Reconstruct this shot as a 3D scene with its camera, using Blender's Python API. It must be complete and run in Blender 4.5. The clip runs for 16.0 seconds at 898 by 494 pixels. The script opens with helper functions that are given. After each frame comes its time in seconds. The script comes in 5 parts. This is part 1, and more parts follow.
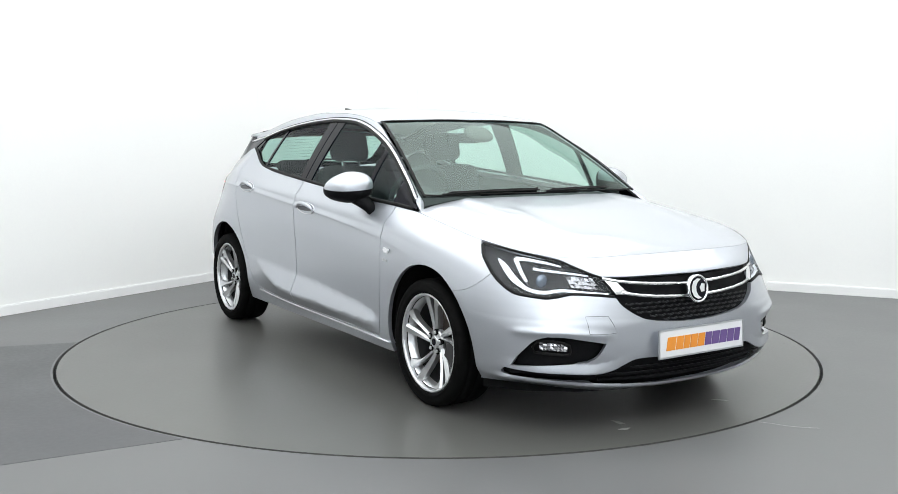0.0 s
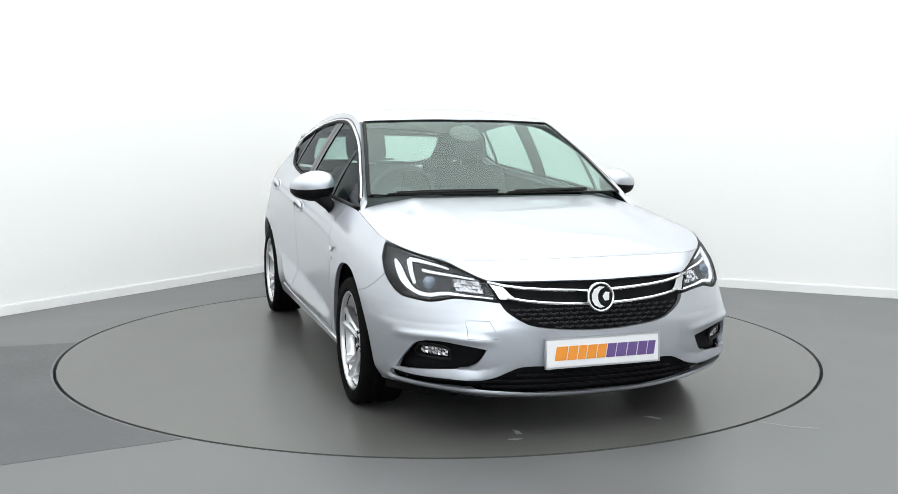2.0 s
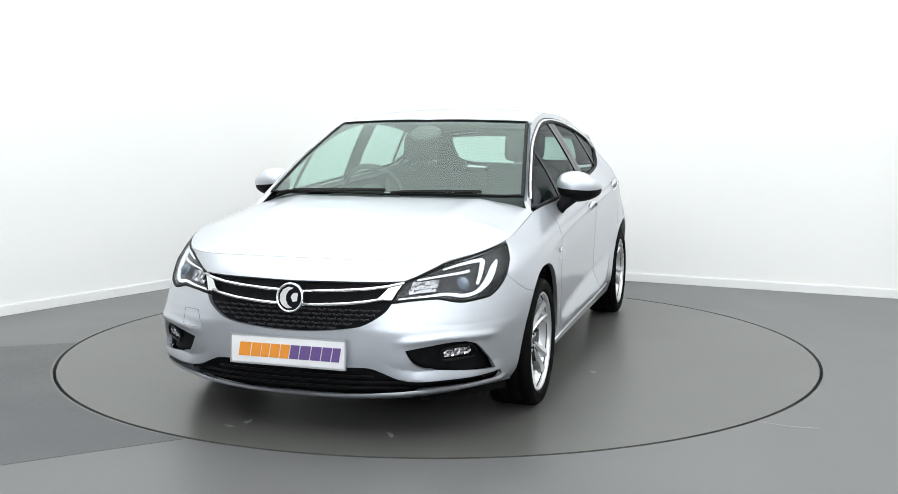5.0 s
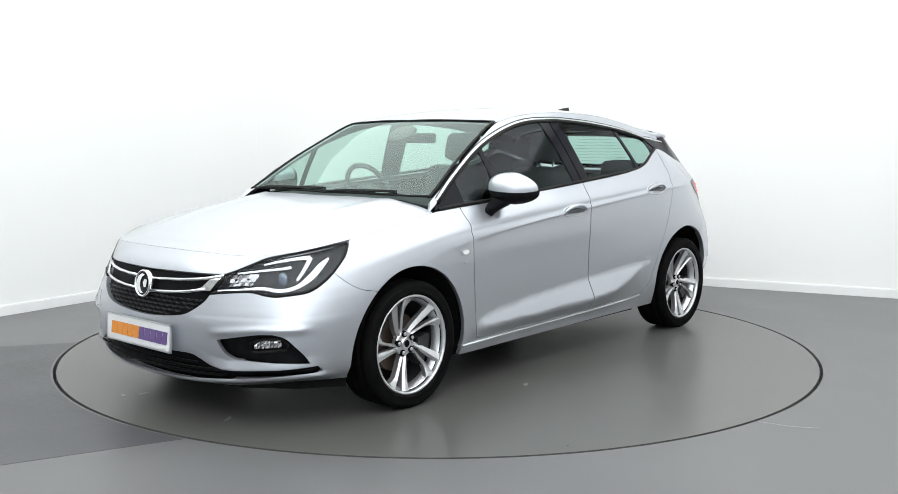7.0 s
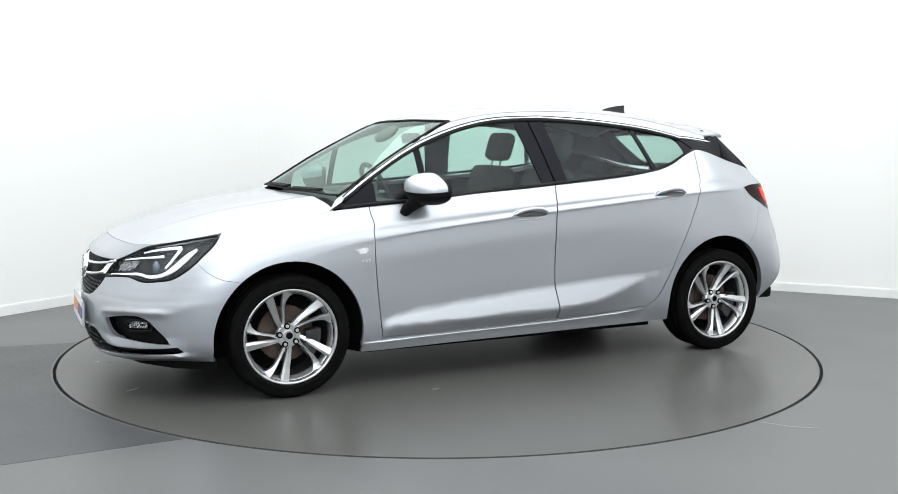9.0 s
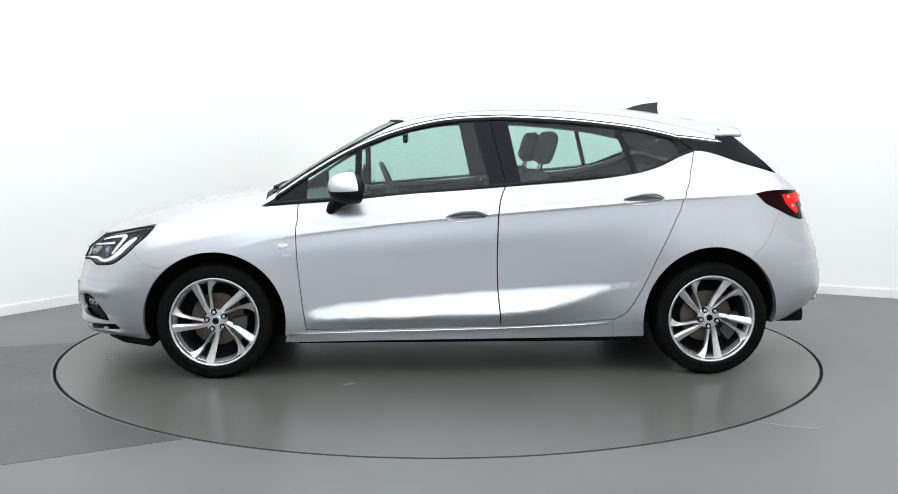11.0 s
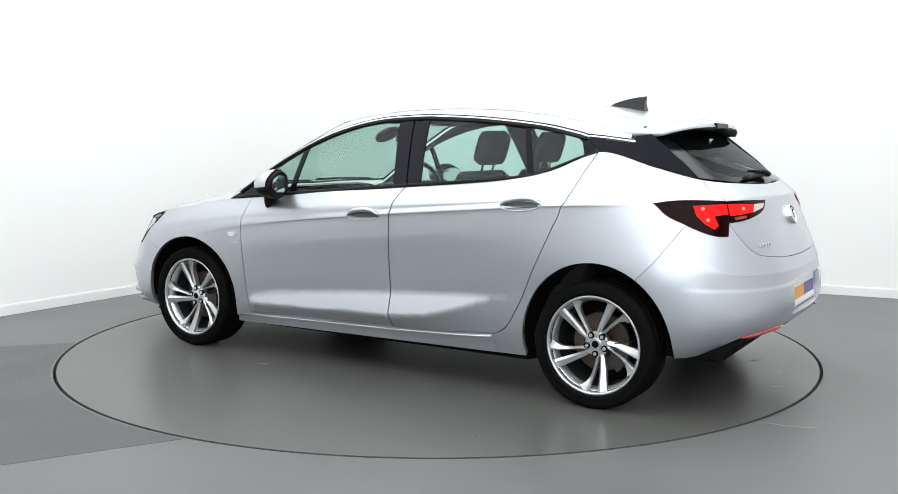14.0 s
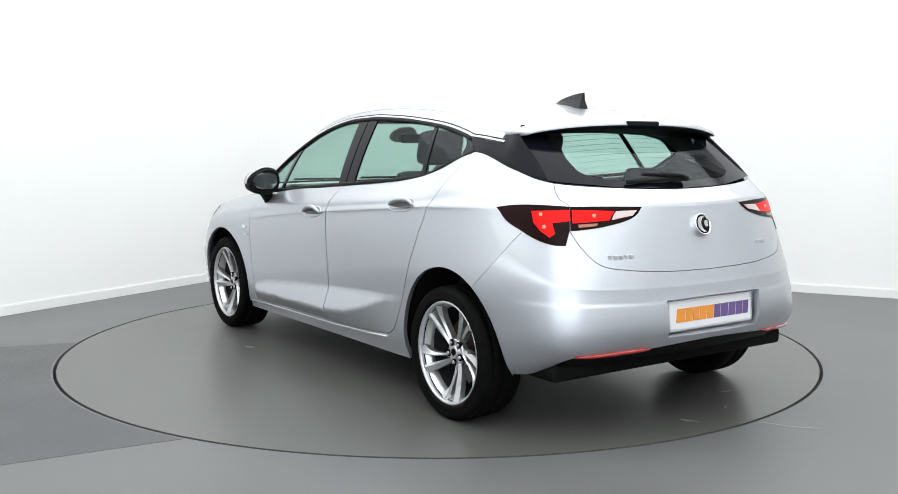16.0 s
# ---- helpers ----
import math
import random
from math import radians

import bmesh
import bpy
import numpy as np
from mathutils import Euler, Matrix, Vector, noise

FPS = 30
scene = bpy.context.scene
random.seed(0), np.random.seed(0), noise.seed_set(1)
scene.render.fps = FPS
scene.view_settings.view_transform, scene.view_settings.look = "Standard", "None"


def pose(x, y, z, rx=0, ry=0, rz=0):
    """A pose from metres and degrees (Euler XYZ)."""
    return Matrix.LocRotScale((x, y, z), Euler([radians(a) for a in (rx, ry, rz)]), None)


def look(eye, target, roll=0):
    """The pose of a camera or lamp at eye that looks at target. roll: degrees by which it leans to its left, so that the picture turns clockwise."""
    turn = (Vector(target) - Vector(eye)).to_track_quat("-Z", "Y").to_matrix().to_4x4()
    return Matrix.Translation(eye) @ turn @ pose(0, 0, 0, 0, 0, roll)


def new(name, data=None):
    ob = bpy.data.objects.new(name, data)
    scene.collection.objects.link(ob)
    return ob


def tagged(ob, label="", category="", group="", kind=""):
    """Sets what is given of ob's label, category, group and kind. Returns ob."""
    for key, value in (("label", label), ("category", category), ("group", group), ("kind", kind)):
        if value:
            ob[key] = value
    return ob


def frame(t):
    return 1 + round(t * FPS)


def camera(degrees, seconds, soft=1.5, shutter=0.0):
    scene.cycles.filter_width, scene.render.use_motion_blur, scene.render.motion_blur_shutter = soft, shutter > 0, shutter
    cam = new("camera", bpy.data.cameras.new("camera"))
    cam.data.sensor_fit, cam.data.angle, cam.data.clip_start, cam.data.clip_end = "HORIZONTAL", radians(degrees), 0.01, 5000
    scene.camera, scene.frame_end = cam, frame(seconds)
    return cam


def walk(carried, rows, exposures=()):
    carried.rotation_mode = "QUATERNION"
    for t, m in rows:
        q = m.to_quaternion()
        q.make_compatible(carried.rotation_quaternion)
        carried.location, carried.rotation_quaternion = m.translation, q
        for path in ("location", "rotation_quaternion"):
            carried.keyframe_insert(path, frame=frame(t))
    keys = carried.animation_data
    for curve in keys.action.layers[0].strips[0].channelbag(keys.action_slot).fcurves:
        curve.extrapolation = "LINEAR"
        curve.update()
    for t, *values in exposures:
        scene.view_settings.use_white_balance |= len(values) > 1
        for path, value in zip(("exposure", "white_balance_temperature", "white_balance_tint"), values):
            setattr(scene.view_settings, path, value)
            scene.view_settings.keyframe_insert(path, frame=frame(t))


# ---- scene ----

# ---------------------------------------------------------------- camera
EYE = Vector((0.0, -5.964, 1.257))
YAW, PITCH, ROLL = radians(0.574), radians(-6.292), 0.09
AIM = EYE + Vector((math.sin(YAW) * math.cos(PITCH), math.cos(YAW) * math.cos(PITCH), math.sin(PITCH)))
cam = camera(50.19, 16.0, soft=0.7)
walk(cam, [(0.0, look(EYE, AIM, ROLL)), (16.0, look(EYE, AIM, ROLL))])

# ---------------------------------------------------------------- light
CEILING = 3.5
LIGHT = 1.95
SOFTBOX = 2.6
scene.view_settings.exposure = 0.0
world = bpy.data.worlds.new("world")
scene.world = world
world.use_nodes = True
world.node_tree.nodes["Background"].inputs["Color"].default_value = (0.9, 0.95, 1.0, 1)
world.node_tree.nodes["Background"].inputs["Strength"].default_value = 0.0


# ---------------------------------------------------------------- materials
def material(name, color, rough=0.5, metal=0.0, **kw):
    m = bpy.data.materials.new(name)
    m.use_nodes = True
    b = m.node_tree.nodes["Principled BSDF"]
    b.inputs["Base Color"].default_value = (*color, 1)
    b.inputs["Roughness"].default_value = rough
    b.inputs["Metallic"].default_value = metal
    for k, v in kw.items():
        b.inputs[k.replace("_", " ")].default_value = v
    return m


def nodes(m):
    t = m.node_tree
    return t, t.nodes["Principled BSDF"]


def vary(m, scale, low, high, rough=None, bump=0.0, detail=6.0, second=None):
    """Mottled colour between two tones at two scales, with matching roughness and relief."""
    t, b = nodes(m)
    co = t.nodes.new("ShaderNodeTexCoord")
    n = t.nodes.new("ShaderNodeTexNoise")
    n.inputs["Scale"].default_value, n.inputs["Detail"].default_value = scale, detail
    t.links.new(co.outputs["Object"], n.inputs["Vector"])
    n2 = t.nodes.new("ShaderNodeTexNoise")
    n2.inputs["Scale"].default_value, n2.inputs["Detail"].default_value = second or scale * 14, 4
    t.links.new(co.outputs["Object"], n2.inputs["Vector"])
    mix = t.nodes.new("ShaderNodeMath")
    mix.operation = "MULTIPLY_ADD"
    mix.inputs[1].default_value = 0.35
    t.links.new(n2.outputs["Fac"], mix.inputs[0])
    half = t.nodes.new("ShaderNodeMath")
    half.operation = "MULTIPLY"
    half.inputs[1].default_value = 0.65
    t.links.new(n.outputs["Fac"], half.inputs[0])
    t.links.new(half.outputs[0], mix.inputs[2])
    r = t.nodes.new("ShaderNodeValToRGB")
    r.color_ramp.elements[0].position, r.color_ramp.elements[1].position = 0.34, 0.66
    r.color_ramp.elements[0].color, r.color_ramp.elements[1].color = (*low, 1), (*high, 1)
    t.links.new(mix.outputs[0], r.inputs["Fac"])
    t.links.new(r.outputs["Color"], b.inputs["Base Color"])
    if rough:
        q = t.nodes.new("ShaderNodeMapRange")
        q.inputs["From Min"].default_value, q.inputs["From Max"].default_value = 0.3, 0.7
        q.inputs["To Min"].default_value, q.inputs["To Max"].default_value = rough
        t.links.new(mix.outputs[0], q.inputs["Value"])
        t.links.new(q.outputs[0], b.inputs["Roughness"])
    if bump:
        p = t.nodes.new("ShaderNodeBump")
        p.inputs["Strength"].default_value, p.inputs["Distance"].default_value = bump, 0.002
        t.links.new(n2.outputs["Fac"], p.inputs["Height"])
        t.links.new(p.outputs["Normal"], b.inputs["Normal"])
    return m


WALL = vary(material("white_wall_paint", (0.8, 0.8, 0.79), 0.7), 0.7, (0.885, 0.885, 0.88), (0.91, 0.91, 0.895), (0.6, 0.75), 0.1, second=60)
FLOOR = vary(material("grey_floor_paint", (0.2, 0.2, 0.2), 0.4), 1.1, (0.115, 0.115, 0.117), (0.145, 0.145, 0.147), (0.32, 0.46), 0.06, second=45)
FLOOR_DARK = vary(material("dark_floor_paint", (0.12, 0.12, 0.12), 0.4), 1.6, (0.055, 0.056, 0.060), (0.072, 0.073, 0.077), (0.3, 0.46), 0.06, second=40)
TABLE = vary(material("turntable_floor_paint", (0.19, 0.19, 0.19), 0.4), 0.9, (0.088, 0.087, 0.083), (0.104, 0.103, 0.098), (0.27, 0.35), 0.05, second=50)
GAP = material("dark_gap_rubber", (0.01, 0.01, 0.01), 0.8)
for m, gloss in ((FLOOR, 0.3), (FLOOR_DARK, 0.3), (TABLE, 0.45)):
    m.node_tree.nodes["Principled BSDF"].inputs["Specular IOR Level"].default_value = gloss
TRIM = material("white_skirting_paint", (0.86, 0.86, 0.86), 0.35)
GLOW = material("lit_ceiling_diffuser", (0.9, 0.9, 0.9), 0.6)
GLOW.node_tree.nodes["Principled BSDF"].inputs["Emission Color"].default_value = (0.965, 1.0, 1.0, 1)
GLOW.node_tree.nodes["Principled BSDF"].inputs["Emission Strength"].default_value = LIGHT
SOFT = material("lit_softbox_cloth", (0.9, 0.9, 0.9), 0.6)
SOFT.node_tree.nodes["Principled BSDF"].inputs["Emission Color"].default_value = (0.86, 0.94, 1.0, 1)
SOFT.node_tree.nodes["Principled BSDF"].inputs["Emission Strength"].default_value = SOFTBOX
ALU = material("white_aluminium", (0.75, 0.75, 0.75), 0.35, 0.6)


# ---------------------------------------------------------------- mesh helpers
def mesh_of(bm, name, mat, smooth=False):
    me = bpy.data.meshes.new(name)
    bmesh.ops.recalc_face_normals(bm, faces=bm.faces)
    bm.to_mesh(me)
    bm.free()
    for m in (mat if isinstance(mat, (list, tuple)) else [mat]):
        me.materials.append(m)
    if smooth:
        for f in me.polygons:
            f.use_smooth = True
    return me


def part(name, bm, mat, parent=None, label="", smooth=False):
    ob = new(name, mesh_of(bm, name, mat, smooth))
    ob.parent = parent
    return tagged(ob, label)


def box(bm, lo, hi, m=None, bevel=0.0):
    r = bmesh.ops.create_cube(bm, size=1)
    vs = r["verts"]
    for v in vs:
        v.co = Vector([lo[k] + (v.co[k] + 0.5) * (hi[k] - lo[k]) for k in range(3)])
    if bevel:
        es = list({e for v in vs for e in v.link_edges})
        b = bmesh.ops.bevel(bm, geom=es, offset=bevel, segments=2, affect="EDGES", profile=0.5)
        vs = list({v for f in b["faces"] for v in f.verts} | {v for v in vs if v.is_valid})
    if m is not None:
        bmesh.ops.transform(bm, matrix=m, verts=vs)
    return vs


def prism(bm, outline, z0, z1):
    lo = [bm.verts.new((x, y, z0)) for x, y in outline]
    hi = [bm.verts.new((x, y, z1)) for x, y in outline]
    n = len(outline)
    bm.faces.new(lo[::-1])
    bm.faces.new(hi)
    for k in range(n):
        bm.faces.new((lo[k], lo[(k + 1) % n], hi[(k + 1) % n], hi[k]))


# ---------------------------------------------------------------- room
RING = 2.255
CORNER = Vector((-1.158, 4.08))
WAY_L, WAY_R = Vector((-0.529, -0.848)), Vector((0.894, -0.447))
LEN_L, LEN_R, BEND = 11.0, 10.0, 1.05
corners = [CORNER, CORNER + WAY_R * LEN_R, CORNER + WAY_R * LEN_R + WAY_L * LEN_L, CORNER + WAY_L * LEN_L]
middle = sum(corners, Vector((0, 0))) / 4


def wall(name, a, b, label):
    """A wall of some thickness from a to b, its room side on the line, with a white skirting board."""
    d = (b - a).normalized()
    n = Vector((-d.y, d.x))
    if (middle - a).dot(n) > 0:
        n = -n
    bm = bmesh.new()
    prism(bm, [tuple(a - d * 0.0), tuple(b), tuple(b + n * 0.15), tuple(a + n * 0.15)], 0, CEILING)
    tagged(part(name, bm, WALL), label, "wall", kind="structure")
    bm = bmesh.new()
    ins = -n
    p = [a + ins * 0.002, b + ins * 0.002, b + ins * 0.016, a + ins * 0.016]
    prism(bm, [tuple(v) for v in p], 0.001, 0.068)
    p = [a + ins * 0.002, b + ins * 0.002, b + ins * 0.011, a + ins * 0.011]
    prism(bm, [tuple(v) for v in p], 0.068, 0.076)
    tagged(part("baseboard", bm, TRIM), "low white painted skirting board along the studio wall", "baseboard", kind="structure")


for k, (name, label) in enumerate((("wall_right", "plain white painted studio wall, brightly lit"), ("wall_front", "plain white studio wall behind the camera"),
                                   ("wall_back", "plain white studio wall on the far side"), ("wall_left", "plain white painted studio wall, slightly shaded"))):
    a, b = corners[k], corners[(k + 1) % 4]
    d = (b - a).normalized()
    wall(name, a + d * (BEND if k == 0 else 0), b - d * (BEND if k == 3 else 0), label)
# the two seen walls meet in a rounded corner
p0, p1 = CORNER + WAY_L * BEND, CORNER + WAY_R * BEND
bend = [p0 * (1 - k / 60) ** 2 + CORNER * (2 * (k / 60) * (1 - k / 60)) + p1 * (k / 60) ** 2 for k in range(61)]
for name, mat, z0, z1, t0, t1, lab in (("wall_corner", WALL, 0, CEILING, 0.0, 0.15, "rounded white corner where two studio walls meet"), ("baseboard", TRIM, .001, .074, -.016, -.002, "white skirting in the rounded corner")):
    bm = bmesh.new()
    out = Vector((-.37, .93))
    rows = [[bm.verts.new((p.x + out.x * t, p.y + out.y * t, z)) for t, z in ((t0, z0), (t0, z1), (t1, z1), (t1, z0))] for p in bend]
    for r0, r1 in zip(rows, rows[1:]):
        for j in range(4):
            bm.faces.new((r0[j], r0[(j + 1) % 4], r1[(j + 1) % 4], r1[j]))
    bm.faces.new(rows[0]), bm.faces.new(rows[-1][::-1])
    tagged(part(name, bm, mat, smooth=False), lab, name.split("_")[0], kind="structure")

# floor: a sheet with a round hole for the turntable
bm = bmesh.new()
N = 192
inner = [bm.verts.new(((RING + 0.009) * math.cos(2 * math.pi * k / N), (RING + 0.009) * math.sin(2 * math.pi * k / N), 0)) for k in range(N)]
outer = [bm.verts.new((14 * math.cos(2 * math.pi * k / N), 14 * math.sin(2 * math.pi * k / N), 0)) for k in range(N)]
low = [bm.verts.new((v.co.x, v.co.y, -0.05)) for v in inner]
for k in range(N):
    j = (k + 1) % N
    bm.faces.new((inner[k], inner[j], outer[j], outer[k]))
    bm.faces.new((low[k], low[j], inner[j], inner[k]))
tagged(part("floor", bm, FLOOR), "grey painted smooth concrete studio floor", "floor", kind="structure")
bm = bmesh.new()
prism(bm, [(2.4 * math.cos(2 * math.pi * k / 64), 2.4 * math.sin(2 * math.pi * k / 64)) for k in range(64)], -0.08, -0.04)
tagged(part("floor_pit", bm, GAP), "dark pit under the turntable", "floor", kind="structure")
# a darker strip of floor beside the turntable
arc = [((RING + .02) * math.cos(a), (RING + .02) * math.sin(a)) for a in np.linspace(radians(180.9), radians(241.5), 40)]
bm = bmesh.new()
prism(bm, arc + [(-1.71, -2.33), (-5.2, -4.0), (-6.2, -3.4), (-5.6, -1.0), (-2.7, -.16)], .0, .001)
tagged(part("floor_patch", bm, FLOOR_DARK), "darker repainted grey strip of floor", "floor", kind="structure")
bm = bmesh.new()
prism(bm, [tuple(c) for c in corners], CEILING, CEILING + 0.2)
tagged(part("ceiling", bm, WALL), "white studio ceiling", "ceiling", kind="structure")

# one large lit ceiling panel
lamp = tagged(new("ceiling_light"), "large square luminous white ceiling panel over the turntable", "ceiling light")
lamp.matrix_basis = pose(0.42, -2.2, CEILING, 0, 0, math.degrees(math.atan2(WAY_R.y, WAY_R.x)))
bm = bmesh.new()
box(bm, (-4.6, -4.6, -0.06), (4.6, 4.6, -0.05))
part("diffuser", bm, GLOW, lamp, "glowing white stretched diffuser")
bm = bmesh.new()
for a in range(4):
    box(bm, (-4.7, 4.6, -0.09), (4.7, 4.7, 0.0), Matrix.Rotation(a * math.pi / 2, 4, "Z"))
part("frame", bm, ALU, lamp, "white aluminium frame")

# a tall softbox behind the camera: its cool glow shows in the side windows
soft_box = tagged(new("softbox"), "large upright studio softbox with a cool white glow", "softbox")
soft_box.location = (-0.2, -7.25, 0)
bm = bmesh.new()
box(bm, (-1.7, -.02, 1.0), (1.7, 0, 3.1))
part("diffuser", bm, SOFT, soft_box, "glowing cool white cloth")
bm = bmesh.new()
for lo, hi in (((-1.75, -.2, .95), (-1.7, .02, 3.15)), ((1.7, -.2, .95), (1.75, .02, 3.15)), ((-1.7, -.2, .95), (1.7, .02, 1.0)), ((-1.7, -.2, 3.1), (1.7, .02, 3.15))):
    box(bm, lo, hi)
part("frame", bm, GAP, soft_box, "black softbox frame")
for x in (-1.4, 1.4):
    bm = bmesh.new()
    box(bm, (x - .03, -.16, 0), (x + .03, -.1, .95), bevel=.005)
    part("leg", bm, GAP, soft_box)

# ---------------------------------------------------------------- turntable
table = tagged(new("turntable"), "large round grey car turntable set flush in the floor", "turntable")
bm = bmesh.new()
M = 160
top = [bm.verts.new(((RING - 0.009) * math.cos(2 * math.pi * k / M), (RING - 0.009) * math.sin(2 * math.pi * k / M), 0.0)) for k in range(M)]
low = [bm.verts.new((v.co.x, v.co.y, -0.036)) for v in top]
bm.faces.new(top)
bm.faces.new(low[::-1])
for k in range(M):
    j = (k + 1) % M
    bm.faces.new((low[k], low[j], top[j], top[k]))
part("platform", bm, TABLE, table)

# small pale scuffs on the platform
SCUFF = material("pale_scuff", (0.32, 0.32, 0.31), 0.6)
for x, y, l, a in ((-1.969, -.009, .05, 20), (-1.722, -.574, .04, 70), (-1.91, -.328, .035, 120), (2.021, .379, .05, 40), (2.036, -.304, .045, 10), (2.12, -.349, .035, 80), (.62, 1.02, .04, 30)):
    bm = bmesh.new()
    o = [(l * math.cos(t) * (.7 + .3 * math.cos(3 * t + a)), l * .35 * math.sin(t) * (.7 + .3 * math.sin(2 * t + a))) for t in np.linspace(0, 2 * math.pi, 14, endpoint=False)]
    prism(bm, o, .0, .0012)
    q = part("scuff", bm, SCUFF, table, "small pale scuff")
    q.matrix_basis = pose(x - .1077, y + .0376, 0, 0, 0, a)

# fine pale crack in the floor paint near the table's edge
bm = bmesh.new()
crack = [(1.44, -1.765), (1.49, -1.786), (1.54, -1.822), (1.60, -1.846), (1.68, -1.862)]
prism(bm, [(x, y - .003) for x, y in crack] + [(x, y + .003) for x, y in crack[::-1]], 0, .001)
tagged(part("floor_crack", bm, SCUFF), "fine pale crack in the grey floor paint", "floor", kind="structure")

# ---------------------------------------------------------------- car
AXIS = (0.1077, -0.0376)
car = tagged(new("car"), "silver metallic five-door hatchback car on the turntable", "car")
# ---- car materials
def flaked(m, low, high):
    """Fine metal flakes in the paint's tone."""
    t, b = nodes(m)
    co = t.nodes.new("ShaderNodeTexCoord")
    n = t.nodes.new("ShaderNodeTexNoise")
    n.inputs["Scale"].default_value, n.inputs["Detail"].default_value = 900, 2
    t.links.new(co.outputs["Object"], n.inputs["Vector"])
    r = t.nodes.new("ShaderNodeValToRGB")
    r.color_ramp.elements[0].position, r.color_ramp.elements[1].position = 0.35, 0.65
    r.color_ramp.elements[0].color, r.color_ramp.elements[1].color = (*low, 1), (*high, 1)
    t.links.new(n.outputs["Fac"], r.inputs["Fac"])
    t.links.new(r.outputs["Color"], b.inputs["Base Color"])
    return m


def glass(name, tint, base=0.10, shine=0.27, hue=(.96, 1.0, 1.05)):
    """A thin pane: tinted see-through with a Fresnel gloss."""
    m = bpy.data.materials.new(name)
    m.use_nodes = True
    t = m.node_tree
    t.nodes.remove(t.nodes["Principled BSDF"])
    out = t.nodes["Material Output"]
    tr, gl, mix, lw, pw, sc = (t.nodes.new(k) for k in ("ShaderNodeBsdfTransparent", "ShaderNodeBsdfGlossy", "ShaderNodeMixShader", "ShaderNodeLayerWeight", "ShaderNodeMath", "ShaderNodeMath"))
    tr.inputs["Color"].default_value = (*tint, 1)
    gl.inputs["Roughness"].default_value = 0.015
    gl.inputs["Color"].default_value = (shine * hue[0], shine * hue[1], shine * hue[2], 1)
    lw.inputs["Blend"].default_value = 0.5
    pw.operation, pw.inputs[1].default_value = "POWER", 5.0
    sc.operation, sc.inputs[1].default_value, sc.inputs[2].default_value = "MULTIPLY_ADD", 0.9, base
    t.links.new(lw.outputs["Facing"], pw.inputs[0])
    t.links.new(pw.outputs[0], sc.inputs[0])
    t.links.new(sc.outputs[0], mix.inputs[0])
    t.links.new(tr.outputs[0], mix.inputs[1])
    t.links.new(gl.outputs[0], mix.inputs[2])
    t.links.new(mix.outputs[0], out.inputs["Surface"])
    return m


def lit(m, color, strength):
    t, b = nodes(m)
    b.inputs["Emission Color"].default_value = (*color, 1)
    b.inputs["Emission Strength"].default_value = strength
    return m


PAINT = flaked(material("silver_metallic_paint", (0.56, 0.57, 0.59), 0.40, 0.85, Coat_Weight=0.7, Coat_Roughness=0.04), (0.450, 0.468, 0.510), (0.548, 0.570, 0.618))
SHELL = material("unlit_inner_body", (0.006, 0.006, 0.006), 0.9, Specular_IOR_Level=0.1)
PLASTIC = vary(material("black_grained_plastic", (0.02, 0.02, 0.02), 0.5), 30, (0.005, 0.005, 0.006), (0.010, 0.010, 0.011), (0.42, 0.6), 0.15, second=500)
PLASTIC.node_tree.nodes["Principled BSDF"].inputs["Specular IOR Level"].default_value = 0.06
GLOSS = material("gloss_black", (0.004, 0.004, 0.008), 0.12, Specular_IOR_Level=0.12)
# grey for the painted shade in the handle cups and for a joint
SHADE_JOINT = material("dark_handle_hollow", (0.10, 0.103, 0.11), 0.45, 0.4)
CHROME = material("bright_chrome", (0.82, 0.83, 0.84), 0.12, 1.0)
SATIN = material("satin_silver", (0.66, 0.67, 0.69), 0.28, 0.9)
ALLOY = vary(material("silver_alloy", (0.6, 0.6, 0.61), 0.3, 0.85), 20, (0.60, 0.605, 0.62), (0.68, 0.685, 0.70), (0.28, 0.32), second=50)
# alloy darkened for the barrel: shade behind the spokes is in its colour
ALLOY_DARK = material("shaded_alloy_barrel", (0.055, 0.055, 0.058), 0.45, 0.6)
TYRE = vary(material("tyre_rubber", (0.005, 0.005, 0.005), 0.8, Specular_IOR_Level=0.04), 25, (0.003, 0.003, 0.003), (0.007, 0.007, 0.007), (0.6, 0.8), 0.2, second=240)
DISC = vary(material("rusty_brake_disc", (0.2, 0.13, 0.1), 0.5, 0.6), 14, (0.06, 0.035, 0.025), (0.11, 0.09, 0.08), (0.4, 0.6), 0.1)
WINDOW = glass("green_tinted_window", (0.70, 0.88, 0.82))
SCREEN = glass("windscreen_glass", (0.70, 0.88, 0.81), 0.2, 0.5, (.86, 1.0, .95))
CLEAR = glass("clear_lamp_lens", (0.97, 0.98, 0.99), 0.08)
RED_LENS = material("red_lamp_lens", (0.35, 0.006, 0.008), 0.08, Coat_Weight=1.0, Coat_Roughness=0.02)
RED_LIT = lit(material("lit_red_lamp", (0.30, 0.003, 0.003), 0.3, Specular_IOR_Level=0.1), (1.0, 0.012, 0.012), 0.75)
RED_SPOT = lit(material("lit_red_bulb", (0.9, 0.1, 0.05), 0.15), (1.0, 0.20, 0.14), 1.7)
